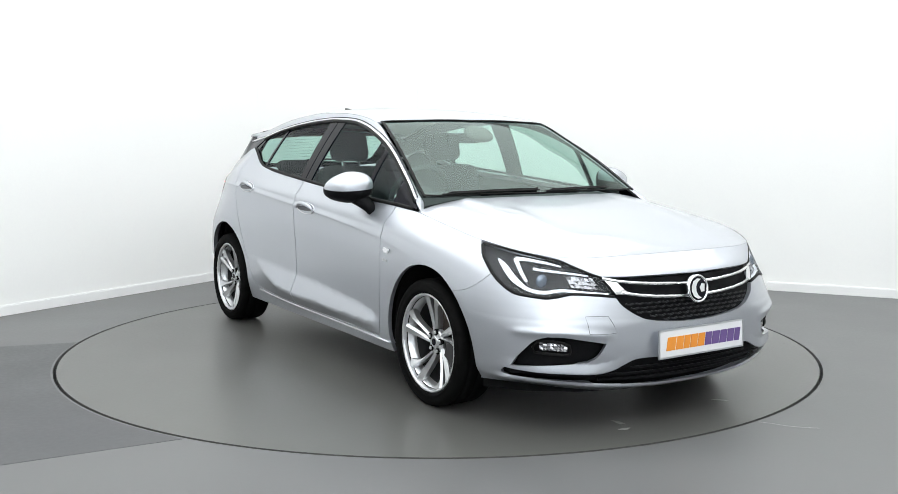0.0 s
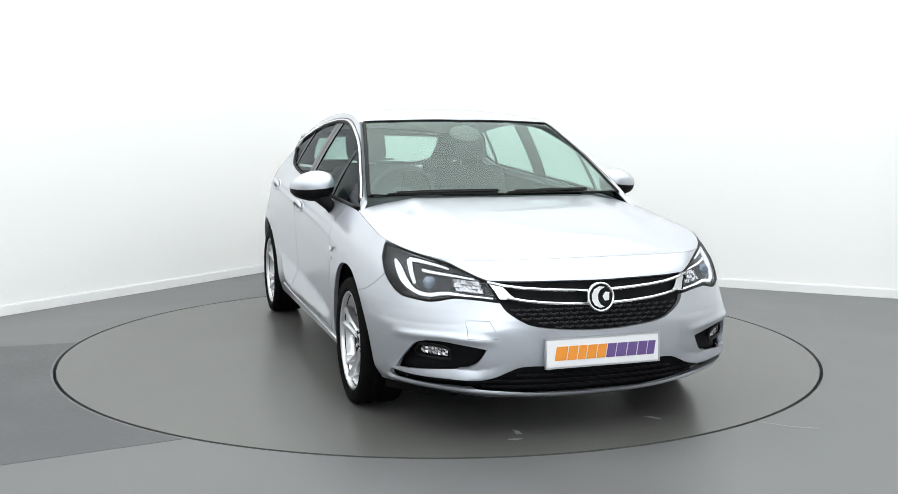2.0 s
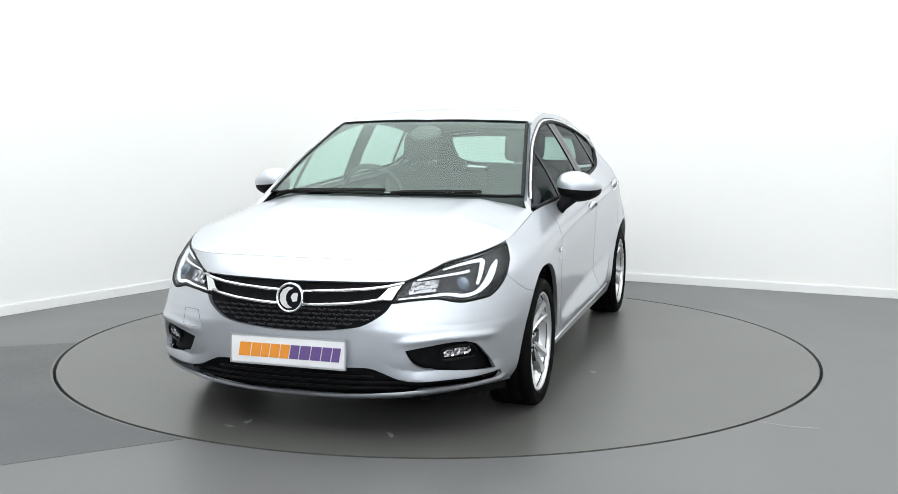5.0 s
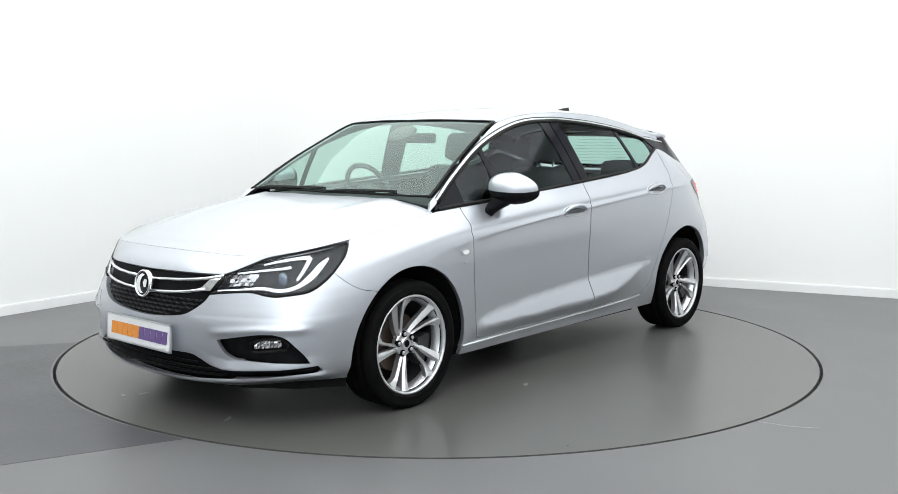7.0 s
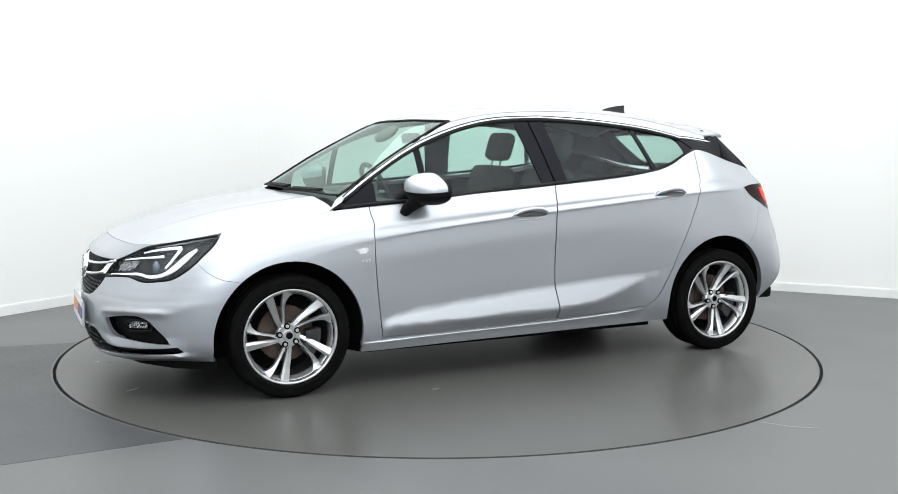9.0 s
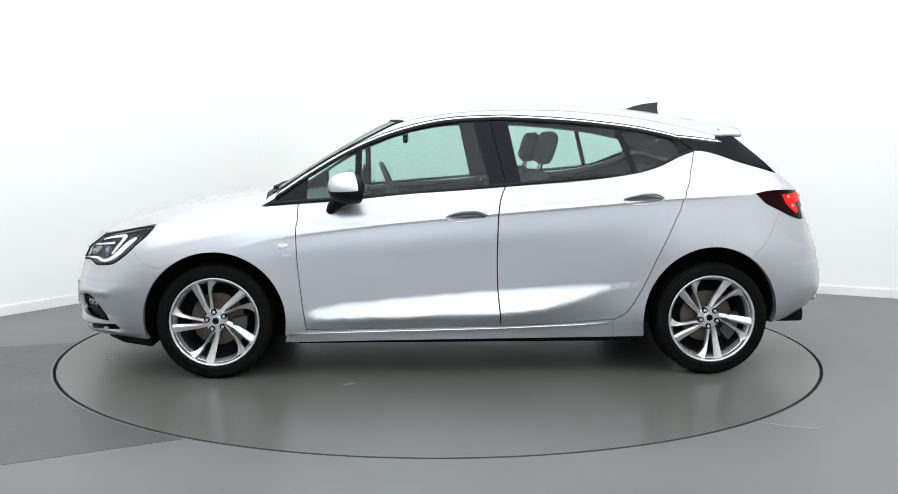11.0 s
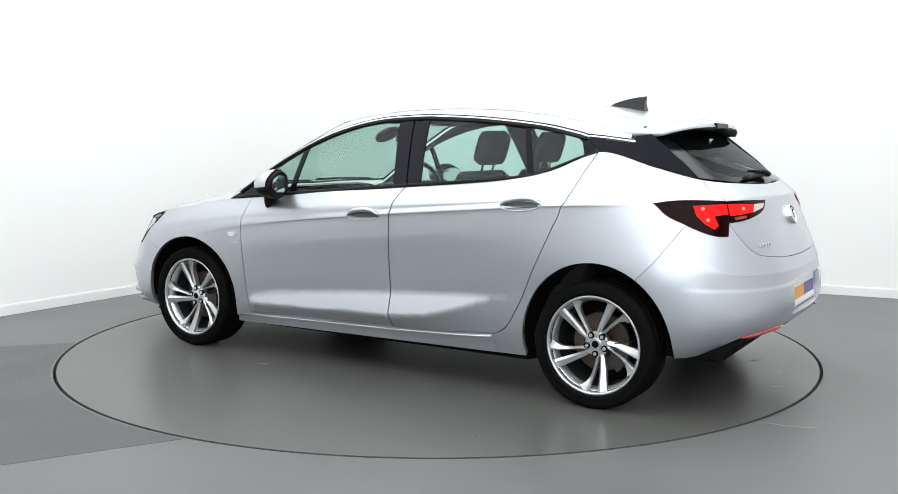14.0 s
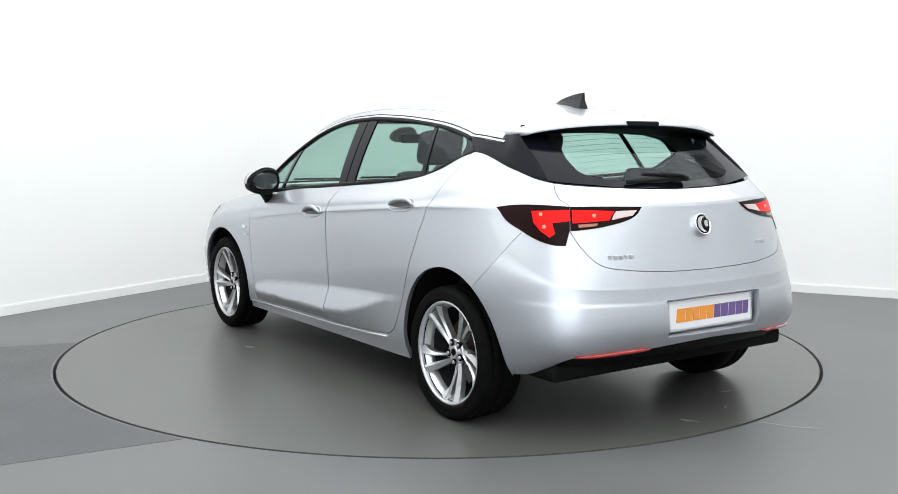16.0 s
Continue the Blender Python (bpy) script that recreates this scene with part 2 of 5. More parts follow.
RED_DARK = material("smoked_red_lens", (0.010, 0.0006, 0.001), 0.12, Specular_IOR_Level=0.08)
AMBER = material("amber_lens", (0.28, 0.045, 0.01), 0.15, Coat_Weight=1.0)
WHITE_LENS = material("pale_reversing_lens", (0.55, 0.42, 0.42), 0.12, Coat_Weight=1.0)
DRL = lit(material("white_daylight_lamp", (0.85, 0.88, 0.92), 0.2), (0.92, 0.96, 1.0), 0.55)
LAMP_DARK = material("dark_lamp_housing", (0.016, 0.017, 0.02), 0.3, 0.0, Specular_IOR_Level=0.3)
LAMP_BOWL = material("lamp_reflector", (0.42, 0.42, 0.44), 0.12, 1.0)
LENS_BALL = material("projector_lens", (0.16, 0.20, 0.26), 0.05, 0.4, Coat_Weight=1.0)
PLATE = material("white_plate_plastic", (0.78, 0.78, 0.80), 0.3)
ORANGE = material("orange_print", (0.78, 0.28, 0.03), 0.4)
PURPLE = material("purple_print", (0.13, 0.075, 0.24), 0.4)
FABRIC = vary(material("dark_seat_cloth", (0.03, 0.03, 0.033), 0.9), 16, (0.022, 0.022, 0.025), (0.045, 0.045, 0.05), (0.85, 0.95), 0.3, second=420)
CABIN = vary(material("dark_cabin_plastic", (0.03, 0.03, 0.032), 0.7), 14, (0.03, 0.031, 0.034), (0.045, 0.046, 0.05), (0.6, 0.75), 0.2, second=380)
LINING = material("pale_grey_headlining", (0.42, 0.42, 0.40), 0.9)
MIRROR = material("mirror_glass", (0.85, 0.88, 0.88), 0.02, 1.0)
RUBBER = material("black_rubber", (0.008, 0.008, 0.008), 0.6, Specular_IOR_Level=0.2)

from mathutils import geometry

# ---- surfaces of the body, in car space: x to the front, y to its left, z up
# columns run from the front middle round the left side to the rear middle, rows from the lower edge to the waist
COLS = []


def section(*points):
    """One upright section through the left half of the body, from its lower edge up to the waist."""
    COLS.append(points)


# nose, middle
section((2.10, 0, .165), (2.19, 0, .215), (2.215, 0, .33), (2.21, 0, .46), (2.19, 0, .60), (2.145, 0, .70), (2.065, 0, .759))
# nose
section((2.08, .28, .168), (2.17, .28, .217), (2.195, .28, .33), (2.195, .28, .46), (2.175, .28, .60), (2.13, .28, .70), (2.052, .28, .758))
# grille end
section((2.02, .50, .18), (2.10, .52, .23), (2.13, .53, .34), (2.135, .53, .46), (2.10, .52, .58), (2.06, .51, .68), (2.0, .53, .757))
# front corner
section((1.88, .70, .205), (1.955, .75, .25), (1.975, .76, .35), (1.98, .76, .46), (1.955, .73, .58), (1.92, .70, .68), (1.875, .68, .772))
# ahead of the front wheel
section((1.66, .83, .205), (1.69, .86, .27), (1.70, .875, .36), (1.70, .885, .48), (1.70, .878, .60), (1.69, .84, .72), (1.635, .785, .819))
# front wheel
section((1.33, .85, .20), (1.33, .885, .30), (1.33, .905, .42), (1.33, .909, .56), (1.33, .903, .69), (1.33, .87, .79), (1.33, .79, .868))
# front door hinge
section((.95, .85, .19), (.95, .878, .28), (.95, .888, .42), (.95, .893, .58), (.95, .893, .765), (.96, .862, .84), (1.0, .785, .917))
# front door
section((.45, .85, .195), (.45, .872, .32), (.45, .879, .45), (.45, .886, .60), (.45, .892, .822), (.45, .872, .885), (.45, .822, .968))
# centre pillar
section((-.15, .85, .20), (-.15, .873, .33), (-.15, .881, .46), (-.15, .888, .63), (-.15, .897, .878), (-.15, .873, .935), (-.15, .800, 1.018))
# rear door
section((-.75, .85, .205), (-.75, .878, .34), (-.75, .888, .49), (-.75, .896, .66), (-.75, .897, .928), (-.75, .866, .98), (-.75, .774, 1.066))
# rear door end
section((-1.08, .855, .21), (-1.08, .888, .30), (-1.08, .897, .46), (-1.08, .907, .67), (-1.08, .890, .955), (-1.08, .845, 1.015), (-1.06, .748, 1.125))
# rear wheel
section((-1.33, .855, .21), (-1.33, .89, .31), (-1.33, .908, .47), (-1.33, .912, .67), (-1.33, .870, .968), (-1.32, .810, 1.07), (-1.275, .695, 1.207))
# behind the rear wheel
section((-1.66, .81, .255), (-1.67, .848, .33), (-1.68, .87, .46), (-1.67, .872, .66), (-1.60, .792, .977), (-1.59, .755, 1.03), (-1.54, .687, 1.138))
# rear corner
section((-1.86, .68, .29), (-1.932, .725, .37), (-1.952, .745, .46), (-1.928, .73, .64), (-1.83, .68, .972), (-1.80, .665, 1.02), (-1.745, .640, 1.083))
# tailgate
section((-1.99, .42, .33), (-2.050, .43, .385), (-2.086, .44, .48), (-2.068, .44, .63), (-1.945, .42, .965), (-1.92, .40, 1.01), (-1.865, .36, 1.058))
# tailgate, middle
section((-2.03, 0, .335), (-2.085, 0, .39), (-2.118, 0, .48), (-2.100, 0, .63), (-1.985, 0, .95), (-1.96, 0, 1.0), (-1.90, 0, 1.048))
EXTRA = {13: (-1.908, .716, .725), 14: (-2.040, .435, .72), 15: (-2.072, 0, .715), 0: (2.205, 0, .53), 1: (2.19, .28, .53)}


def basis(f):
    return ((-f + 2 * f * f - f ** 3) / 2, (2 - 5 * f * f + 3 * f ** 3) / 2, (f + 4 * f * f - 3 * f ** 3) / 2, (f ** 3 - f * f) / 2)


def along(points, t):
    """The point at t (counted in points) on a smooth line through points."""
    p = [2 * points[0] - points[1]] + list(points) + [2 * points[-1] - points[-2]]
    i = min(int(t), len(points) - 2)
    b = basis(t - i)
    return sum(b[k] * p[i + k] for k in range(4))


grid = []
for k, c in enumerate(COLS):
    c = [np.array(p, float) for p in c]
    if 5 < k < 13:
        # a crisp waist crease: one more row just below and one just above it
        mid = (c[3] + c[4]) / 2 + np.array((0, .003, 0))
        below, above = c[4] * .82 + mid * .18 - np.array((0, .0015, 0)), c[4] * .62 + c[5] * .38 - np.array((0, .002, 0))
        if k in (6, 12):
            even = [along(c, t) for t in (3.4, 3.75, 4.4)]
            mid, below, above = (mid + even[0]) / 2, (below + even[1]) / 2, (above + even[2]) / 2
        grid.append(c[:4] + [mid, below, c[4], above] + c[5:])
    else:
        if k in EXTRA:
            d = c[:4] + [np.array(EXTRA[k], float)] + c[4:]
            grid.append(d[:4] + [along(d, t) for t in (3.6, 4.4, 5.0, 5.4)] + d[6:])
        else:
            grid.append(c[:4] + [along(c, t) for t in (3.4, 3.75, 4.0, 4.4)] + c[5:])
grid = np.array(grid)
flip = np.array((1, -1, 1))
grid = np.concatenate([grid[1:2] * flip, grid, grid[-2:-1] * flip])
grid = np.concatenate([2 * grid[:, :1] - grid[:, 1:2], grid, 2 * grid[:, -1:] - grid[:, -2:-1]], axis=1)
NU, NV = grid.shape[0] - 3, grid.shape[1] - 3


FOLD_TOP = ((.86, .352), (.667, .389), (.397, .414), (.098, .440), (-.2, .462), (-.5, .484), (-.80, .494), (-.98, .500))
FOLD_LOW = ((.86, .312), (.667, .316), (.4, .322), (.1, .331), (-.2, .341), (-.41, .360), (-.59, .410), (-.80, .484), (-.98, .499))


def sculpt(p):
    """Pressed lines: a blade low on the doors and a step across the rear bumper."""
    x, z = p[..., 0], p[..., 2]
    top = np.interp(-x, [-q[0] for q in FOLD_TOP], [q[1] for q in FOLD_TOP])
    low = np.interp(-x, [-q[0] for q in FOLD_LOW], [q[1] for q in FOLD_LOW])
    high = .42 * (top - low) * np.clip((.86 - x) / .05, 0, 1) * np.clip((x + .98) / .05, 0, 1) * (x > -.98) * (x < .86)
    out = np.array(p)
    for d in (-.013, -.0045, .0045, .013):
        rise = np.clip((top - z - d) / np.maximum(top - low, .004), 0, 1)
        fall = np.clip((z + d - .255) / np.maximum(low - .255, .004), 0, 1)
        out[..., 1] += high * np.where(z + d > low, rise, fall) * np.sign(p[..., 1]) / 4
    # front: a blade over the lower intake, a lip beneath it and a brow over the fog lamps
    y = np.abs(p[..., 1])
    near = np.clip((x - 1.72) / .10, 0, 1) * np.clip((.835 - y) / .035, 0, 1)
    roof = np.interp(y, (0, .345, .396, .45, .5, .56, .65, .75, .82), (.318, .325, .309, .284, .271, .269, .274, .280, .288))
    foot = np.interp(y, (0, .24, .393, .51, .63, .75, .82), (.199, .206, .216, .225, .238, .252, .262))
    blade_out = .017 * np.clip((roof + .046 - z) / .042, 0, 1) * np.clip((z - roof + .045) / .03, 0, 1) * np.clip((y - .33) / .20, 0, 1) ** 2 * np.interp(y, (.55, .80), (1, .45))
    lip_out = .020 * np.clip((foot + .002 - z) / .017, 0, 1) * np.clip((z - foot + .055) / .030, 0, 1)
    brow = .009 * np.exp(-((z - .452 + .10 * np.clip(.66 - y, 0, 1)) / .018) ** 2) * np.clip((y - .44) / .1, 0, 1) * np.clip((.84 - y) / .05, 0, 1)
    push = near * (blade_out + lip_out + brow)
    dx, dy = np.maximum(x - 1.45, .05), .8 * p[..., 1]
    size = np.hypot(dx, dy)
    out[..., 0] += push * dx / size
    out[..., 1] += push * dy / size
    step = np.clip((.600 - z) / .012, 0, 1) * np.clip((z - .40) / .14, 0, 1) * np.clip((-1.72 - x) / .12, 0, 1)
    out[..., 0] -= .004 * step
    return out


def plain(u, v):
    """The wrap-round body surface before its pressed lines: u from the front middle (0) to the rear middle (1), v from the lower edge (0) to the waist (1)."""
    u, v = np.clip(np.asarray(u, float), 0, 1) * NU, np.clip(np.asarray(v, float), 0, 1) * NV
    i, j = np.minimum(u.astype(int), NU - 1), np.minimum(v.astype(int), NV - 1)
    bu, bv = basis(u - i), basis(v - j)
    return sum(bu[a][..., None] * bv[b][..., None] * grid[i + a, j + b] for a in range(4) for b in range(4))


def side(u, v):
    """The finished body surface."""
    return sculpt(plain(u, v))


DU, DV = np.meshgrid(np.linspace(0, 1, 361), np.linspace(0, 1, 121), indexing="ij")
DENSE = plain(DU, DV)


def find(kind, a, z):
    """The (u, v) where the surface has height z and, on the side (x), x = a, or, in front (f) or behind (r), y = a."""
    if kind == "uv":
        return np.array((a, z), float)
    k = 0 if kind == "x" else 1
    off = np.hypot(DENSE[..., k] - a, DENSE[..., 2] - z)
    off = off + {"x": (DU < .19) * 9 + (DU > .88) * 9, "f": (DU > .31) * 9, "r": (DU < .76) * 9}[kind]
    i = np.unravel_index(np.argmin(off), off.shape)
    q = np.array((DU[i], DV[i]))
    for _ in range(8):
        p, e = plain(*q), 1e-4
        pu, pv = plain(q[0] + e, q[1]), plain(q[0], q[1] + e)
        if q[0] + e > 1:
            pu = 2 * p - plain(q[0] - e, q[1])
        if q[1] + e > 1:
            pv = 2 * p - plain(q[0], q[1] - e)
        m = np.array([[(pu[k] - p[k]) / e, (pv[k] - p[k]) / e], [(pu[2] - p[2]) / e, (pv[2] - p[2]) / e]])
        d = np.array((a - p[k], z - p[2]))
        if abs(np.linalg.det(m)) < 1e-6:
            break
        q = np.clip(q + np.clip(np.linalg.solve(m, d), -.03, .03), 0, 1)
    return q


def on(kind, a, z, lift=0.0):
    """A point on the body, lifted off it."""
    u, v = find(kind, a, z)
    p, e = side(u, v), 1e-3
    n = np.cross(side(min(u + e, 1), v) - side(max(u - e, 0), v), side(u, min(v + e, 1)) - side(u, max(v - e, 0)))
    n /= np.linalg.norm(n)
    if n @ np.array((p[0] * (abs(p[0]) > 1.8), p[1], 0)) < 0:
        n = -n
    return tuple(p + n * lift)


def smooth(points, n=6):
    """A smooth line through points of the plane."""
    p = [np.asarray(q, float) for q in points]
    if len(p) == 2:
        return [p[0] + (p[1] - p[0]) * k / n for k in range(n + 1)]
    p = [2 * p[0] - p[1]] + p + [2 * p[-1] - p[-2]]
    out = []
    for k in range(len(p) - 3):
        for s in range(n):
            b = basis(s / n)
            out.append(sum(b[j] * p[k + j] for j in range(4)))
    return out + [p[-2]]


def line(*points, n=6):
    return smooth([find(*p) for p in points], n)


def edge(u0, u1, v, n=40):
    return [np.array((u0 + (u1 - u0) * k / n, v)) for k in range(n + 1)]


def ring_of(*pieces):
    """One closed outline from lines that follow each other."""
    out = []
    for p in pieces:
        for q in p:
            if not out or np.abs(q - out[-1]).max() > 1e-5:
                out.append(np.asarray(q, float))
    if np.abs(out[0] - out[-1]).max() < 1e-5:
        out.pop()
    return out


def inset(poly, surf, gap, fixed):
    """The outline drawn in by gap metres along the surface; points for which fixed() holds keep their coordinate."""
    q = np.array(poly)
    e = 1e-3
    p = surf(q[:, 0], q[:, 1])
    s0 = np.linalg.norm(surf(q[:, 0] + e, q[:, 1]) - surf(q[:, 0] - e, q[:, 1]), axis=1) / (2 * e) + 1e-6
    s1 = np.linalg.norm(surf(q[:, 0], q[:, 1] + e) - surf(q[:, 0], q[:, 1] - e), axis=1) / (2 * e) + 1e-6
    area = sum(q[k - 1, 0] * q[k, 1] - q[k, 0] * q[k - 1, 1] for k in range(len(q)))
    sgn = 1 if area > 0 else -1
    out = []
    for k in range(len(q)):
        s = np.array((max(s0[k], .3), max(s1[k], .1)))
        a, b = (q[k] - q[k - 1]) * s, (q[(k + 1) % len(q)] - q[k]) * s
        a, b = a / (np.linalg.norm(a) + 1e-9), b / (np.linalg.norm(b) + 1e-9)
        na, nb = np.array((-a[1], a[0])) * sgn, np.array((-b[1], b[0])) * sgn
        n = na + nb
        n = n / max(np.linalg.norm(n), .5) / max(.5, np.sqrt(max(.25, (1 + na @ nb) / 2)))
        m = q[k] + n * gap / s
        keep = fixed(q[k])
        for j in range(2):
            if keep[j]:
                m[j] = q[k][j]
        out.append(m)
    return out


def within(q, loops):
    """Which points lie inside the loops, counted even-odd."""
    hit = np.zeros(len(q), bool)
    for a in loops:
        b = np.roll(a, 1, axis=0)
        for (x0, y0), (x1, y1) in zip(a, b):
            if y0 != y1:
                hit ^= ((y0 > q[:, 1]) != (y1 > q[:, 1])) & (q[:, 0] < (x1 - x0) * (q[:, 1] - y0) / (y1 - y0) + x0)
    return hit


def sheet(poly, surf, steps, gap=.0025, depth=.012, both=False, fixed=lambda q: (False, False), lift=0.0, holes=()):
    """Arrays for a panel: the part of a surface inside an outline, with an edge turned inwards. Returns points, normals and faces."""
    loops = [poly] + list(holes)
    if gap:
        loops = [inset(o, surf, gap if k == 0 else -gap, fixed) for k, o in enumerate(loops)]
    steps = np.array(steps)
    loops = [np.array(o) / steps for o in loops]
    fine = []
    for o in loops:
        p = []
        for a, b in zip(o, np.roll(o, -1, axis=0)):
            m = max(1, int(math.ceil(np.hypot(*(b - a)) / 1.1)))
            p += [a + (b - a) * k / m for k in range(m)]
        fine.append(np.array(p))
    loops = fine
    pts, edges = [], []
    for o in loops:
        n = len(pts)
        pts += [tuple(p) for p in o]
        edges += [(n + k, n + (k + 1) % len(o)) for k in range(len(o))]
    rim = np.concatenate([(o + np.roll(o, 1, axis=0)) / 2 for o in loops] + loops)
    lo, hi = loops[0].min(0), loops[0].max(0)
    gx, gy = np.meshgrid(np.arange(lo[0] + .5, hi[0], 1.0), np.arange(lo[1] + .5, hi[1], 1.0), indexing="ij")
    inner = np.stack([gx.ravel(), gy.ravel()], 1)
    if len(inner):
        inner = inner[within(inner, loops)]
    if len(inner):
        near = np.min(np.hypot(inner[:, None, 0] - rim[None, :, 0], inner[:, None, 1] - rim[None, :, 1]), axis=1)
        inner = inner[near > .35]
        pts += [tuple(p) for p in inner]
    got = geometry.delaunay_2d_cdt([Vector(p) for p in pts], edges, [], 0, 1e-5)
    q = np.array([tuple(v) for v in got[0]])
    faces = [list(f) for f in got[2]]
    mids = np.array([q[f].mean(0) for f in faces])
    good = within(mids, loops)
    q = q * steps
    faces = [f for f, g in zip(faces, good) if g]
    used = sorted({k for f in faces for k in f})
    back = {k: i for i, k in enumerate(used)}
    faces, q = [[back[k] for k in f] for f in faces], q[used]
    e = 5e-4 if steps.max() < .02 else .015
    p = surf(q[:, 0], q[:, 1])
    t0, t1 = surf(q[:, 0] + e, q[:, 1]) - surf(q[:, 0] - e, q[:, 1]), surf(q[:, 0], q[:, 1] + e) - surf(q[:, 0], q[:, 1] - e)
    n = np.cross(t0, t1)
    n /= np.linalg.norm(n, axis=1)[:, None] + 1e-12
    outward = np.stack([p[:, 0] * .15, p[:, 1], (p[:, 2] - .6) * .8], 1)
    outward[:, 0] += np.where(np.abs(p[:, 0]) > 1.8, np.sign(p[:, 0]) * .8, 0)
    if (n * outward).sum() < 0:
        n = -n
    p = p + n * lift
    # turned-in edge
    count = {}
    for f in faces:
        for k in range(len(f)):
            key = (min(f[k - 1], f[k]), max(f[k - 1], f[k]))
            count[key] = count.get(key, 0) + 1
    P, Nn, F = [list(p)], [list(n)], list(faces)
    base = len(p)
    ep, en = [], []
    if depth:
        for (i, j), c in count.items():
            if c != 1 or (both and abs(p[i][1]) < 2e-4 and abs(p[j][1]) < 2e-4):
                continue
            d = np.cross(p[j] - p[i], n[i])
            if np.linalg.norm(d) < 1e-9:
                continue
            d /= np.linalg.norm(d)
            k = base + len(ep)
            # a small rounded edge, then the turned-in flange
            ep += [p[i], p[j], p[j] - n[j] * depth, p[i] - n[i] * depth]
            en += [d, d, d, d]
            F.append([k, k + 1, k + 2, k + 3])
    p = np.concatenate([p, np.array(ep)]) if ep else p
    n = np.concatenate([n, np.array(en)]) if ep else n
    if both:
        m = len(p)
        p, n = np.concatenate([p, p * flip]), np.concatenate([n, n * flip])
        F = F + [[k + m for k in f[::-1]] for f in F]
    return p, n, F


def put(name, data, mat, parent, label="", right=False):
    """Links a sheet as one mesh with the surface's own normals."""
    p, n, F = data
    if right:
        p, n, F = p * flip, n * flip, [f[::-1] for f in F]
    me = bpy.data.meshes.new(name)
    me.from_pydata([tuple(v) for v in p], [], F)
    me.validate()
    # faces look the way the normals point
    bm = bmesh.new()
    bm.from_mesh(me)
    bm.verts.ensure_lookup_table()
    bm.normal_update()
    turn = [f for f in bm.faces if sum(f.normal.dot(Vector(n[v.index])) for v in f.verts) < 0]
    if turn:
        bmesh.ops.reverse_faces(bm, faces=turn)
    bm.to_mesh(me)
    bm.free()
    for f in me.polygons:
        f.use_smooth = True
    me.normals_split_custom_set_from_vertices([tuple(v) for v in n])
    me.materials.append(mat)
    ob = new(name, me)
    ob.parent = parent
    return tagged(ob, label)


def pair(name, data, mat, parent, label=""):
    return put(name, data, mat, parent, label), put(name, data, mat, parent, label, True)


def tube(points, r, flat=1.0, n=8, closed=False, taper=None):
    """A bead along points; flat squeezes it across, taper gives the radius factor along it."""
    bm = bmesh.new()
    pts = [Vector(p) for p in points]
    rows = []
    for k, p in enumerate(pts):
        a, b = pts[k - 1] if k or closed else p, pts[(k + 1) % len(pts)] if k < len(pts) - 1 or closed else p
        d = (b - a).normalized()
        s = d.cross(Vector((0, 0, 1)))
        s = s.normalized() if s.length > 1e-4 else Vector((1, 0, 0))
        w = s.cross(d)
        f = r * (taper(k / (len(pts) - 1)) if taper else 1)
        rows.append([bm.verts.new(p + s * math.cos(2 * math.pi * j / n) * f + w * math.sin(2 * math.pi * j / n) * f * flat) for j in range(n)])
    m = len(rows)
    for k in range(m if closed else m - 1):
        for j in range(n):
            bm.faces.new((rows[k][j], rows[k][(j + 1) % n], rows[(k + 1) % m][(j + 1) % n], rows[(k + 1) % m][j]))
    if not closed:
        bm.faces.new(rows[0][::-1])
        bm.faces.new(rows[-1])
    return bm


def mirrored(bm):
    for v in bm.verts:
        v.co.y = -v.co.y
    bmesh.ops.reverse_faces(bm, faces=bm.faces)
    return bm


def lathe(profile, n=64, axis="Y"):
    """Turns (radius, along) pairs round the y axis."""
    bm = bmesh.new()
    rows = [[bm.verts.new((r * math.cos(2 * math.pi * k / n), a, r * math.sin(2 * math.pi * k / n))) for k in range(n)] for r, a in profile]
    for i in range(len(rows) - 1):
        for k in range(n):
            bm.faces.new((rows[i][k], rows[i][(k + 1) % n], rows[i + 1][(k + 1) % n], rows[i + 1][k]))
    return bm


def interp(x, table, k):
    return np.interp(-np.asarray(x, float), [-t[0] for t in table], [t[k] for t in table])


def curve_of(table, n=80):
    """A table (x, a, b) from front to rear made smooth and dense."""
    return smooth([np.array(t, float) for t in table], 10)


TOPLINE = curve_of(((2.065, .759, 0), (1.95, .803, 0), (1.8, .848, 0), (1.5, .915, 0), (1.08, .974, 0)))
PROFILE = curve_of(((1.12, .958, 0), (.95, 1.066, 0), (.7, 1.222, 0), (.42, 1.372, 0), (.2, 1.419, 0), (-.1, 1.460, 0), (-.45, 1.474, 0), (-.8, 1.468, 0), (-1.1, 1.443, 0),
                    (-1.3, 1.409, 0), (-1.52, 1.375, 0), (-1.66, 1.348, 0)))
RAIL = curve_of(((1.06, .742, .955), (.95, .722, 1.022), (.75, .680, 1.150), (.52, .632, 1.275), (.335, .597, 1.362), (.1, .578, 1.408), (-.2, .568, 1.430), (-.55, .566, 1.428), (-.9, .572, 1.398),
                 (-1.18, .590, 1.348), (-1.42, .618, 1.290), (-1.5, .615, 1.294), (-1.6, .626, 1.215), (-1.76, .642, 1.086)))
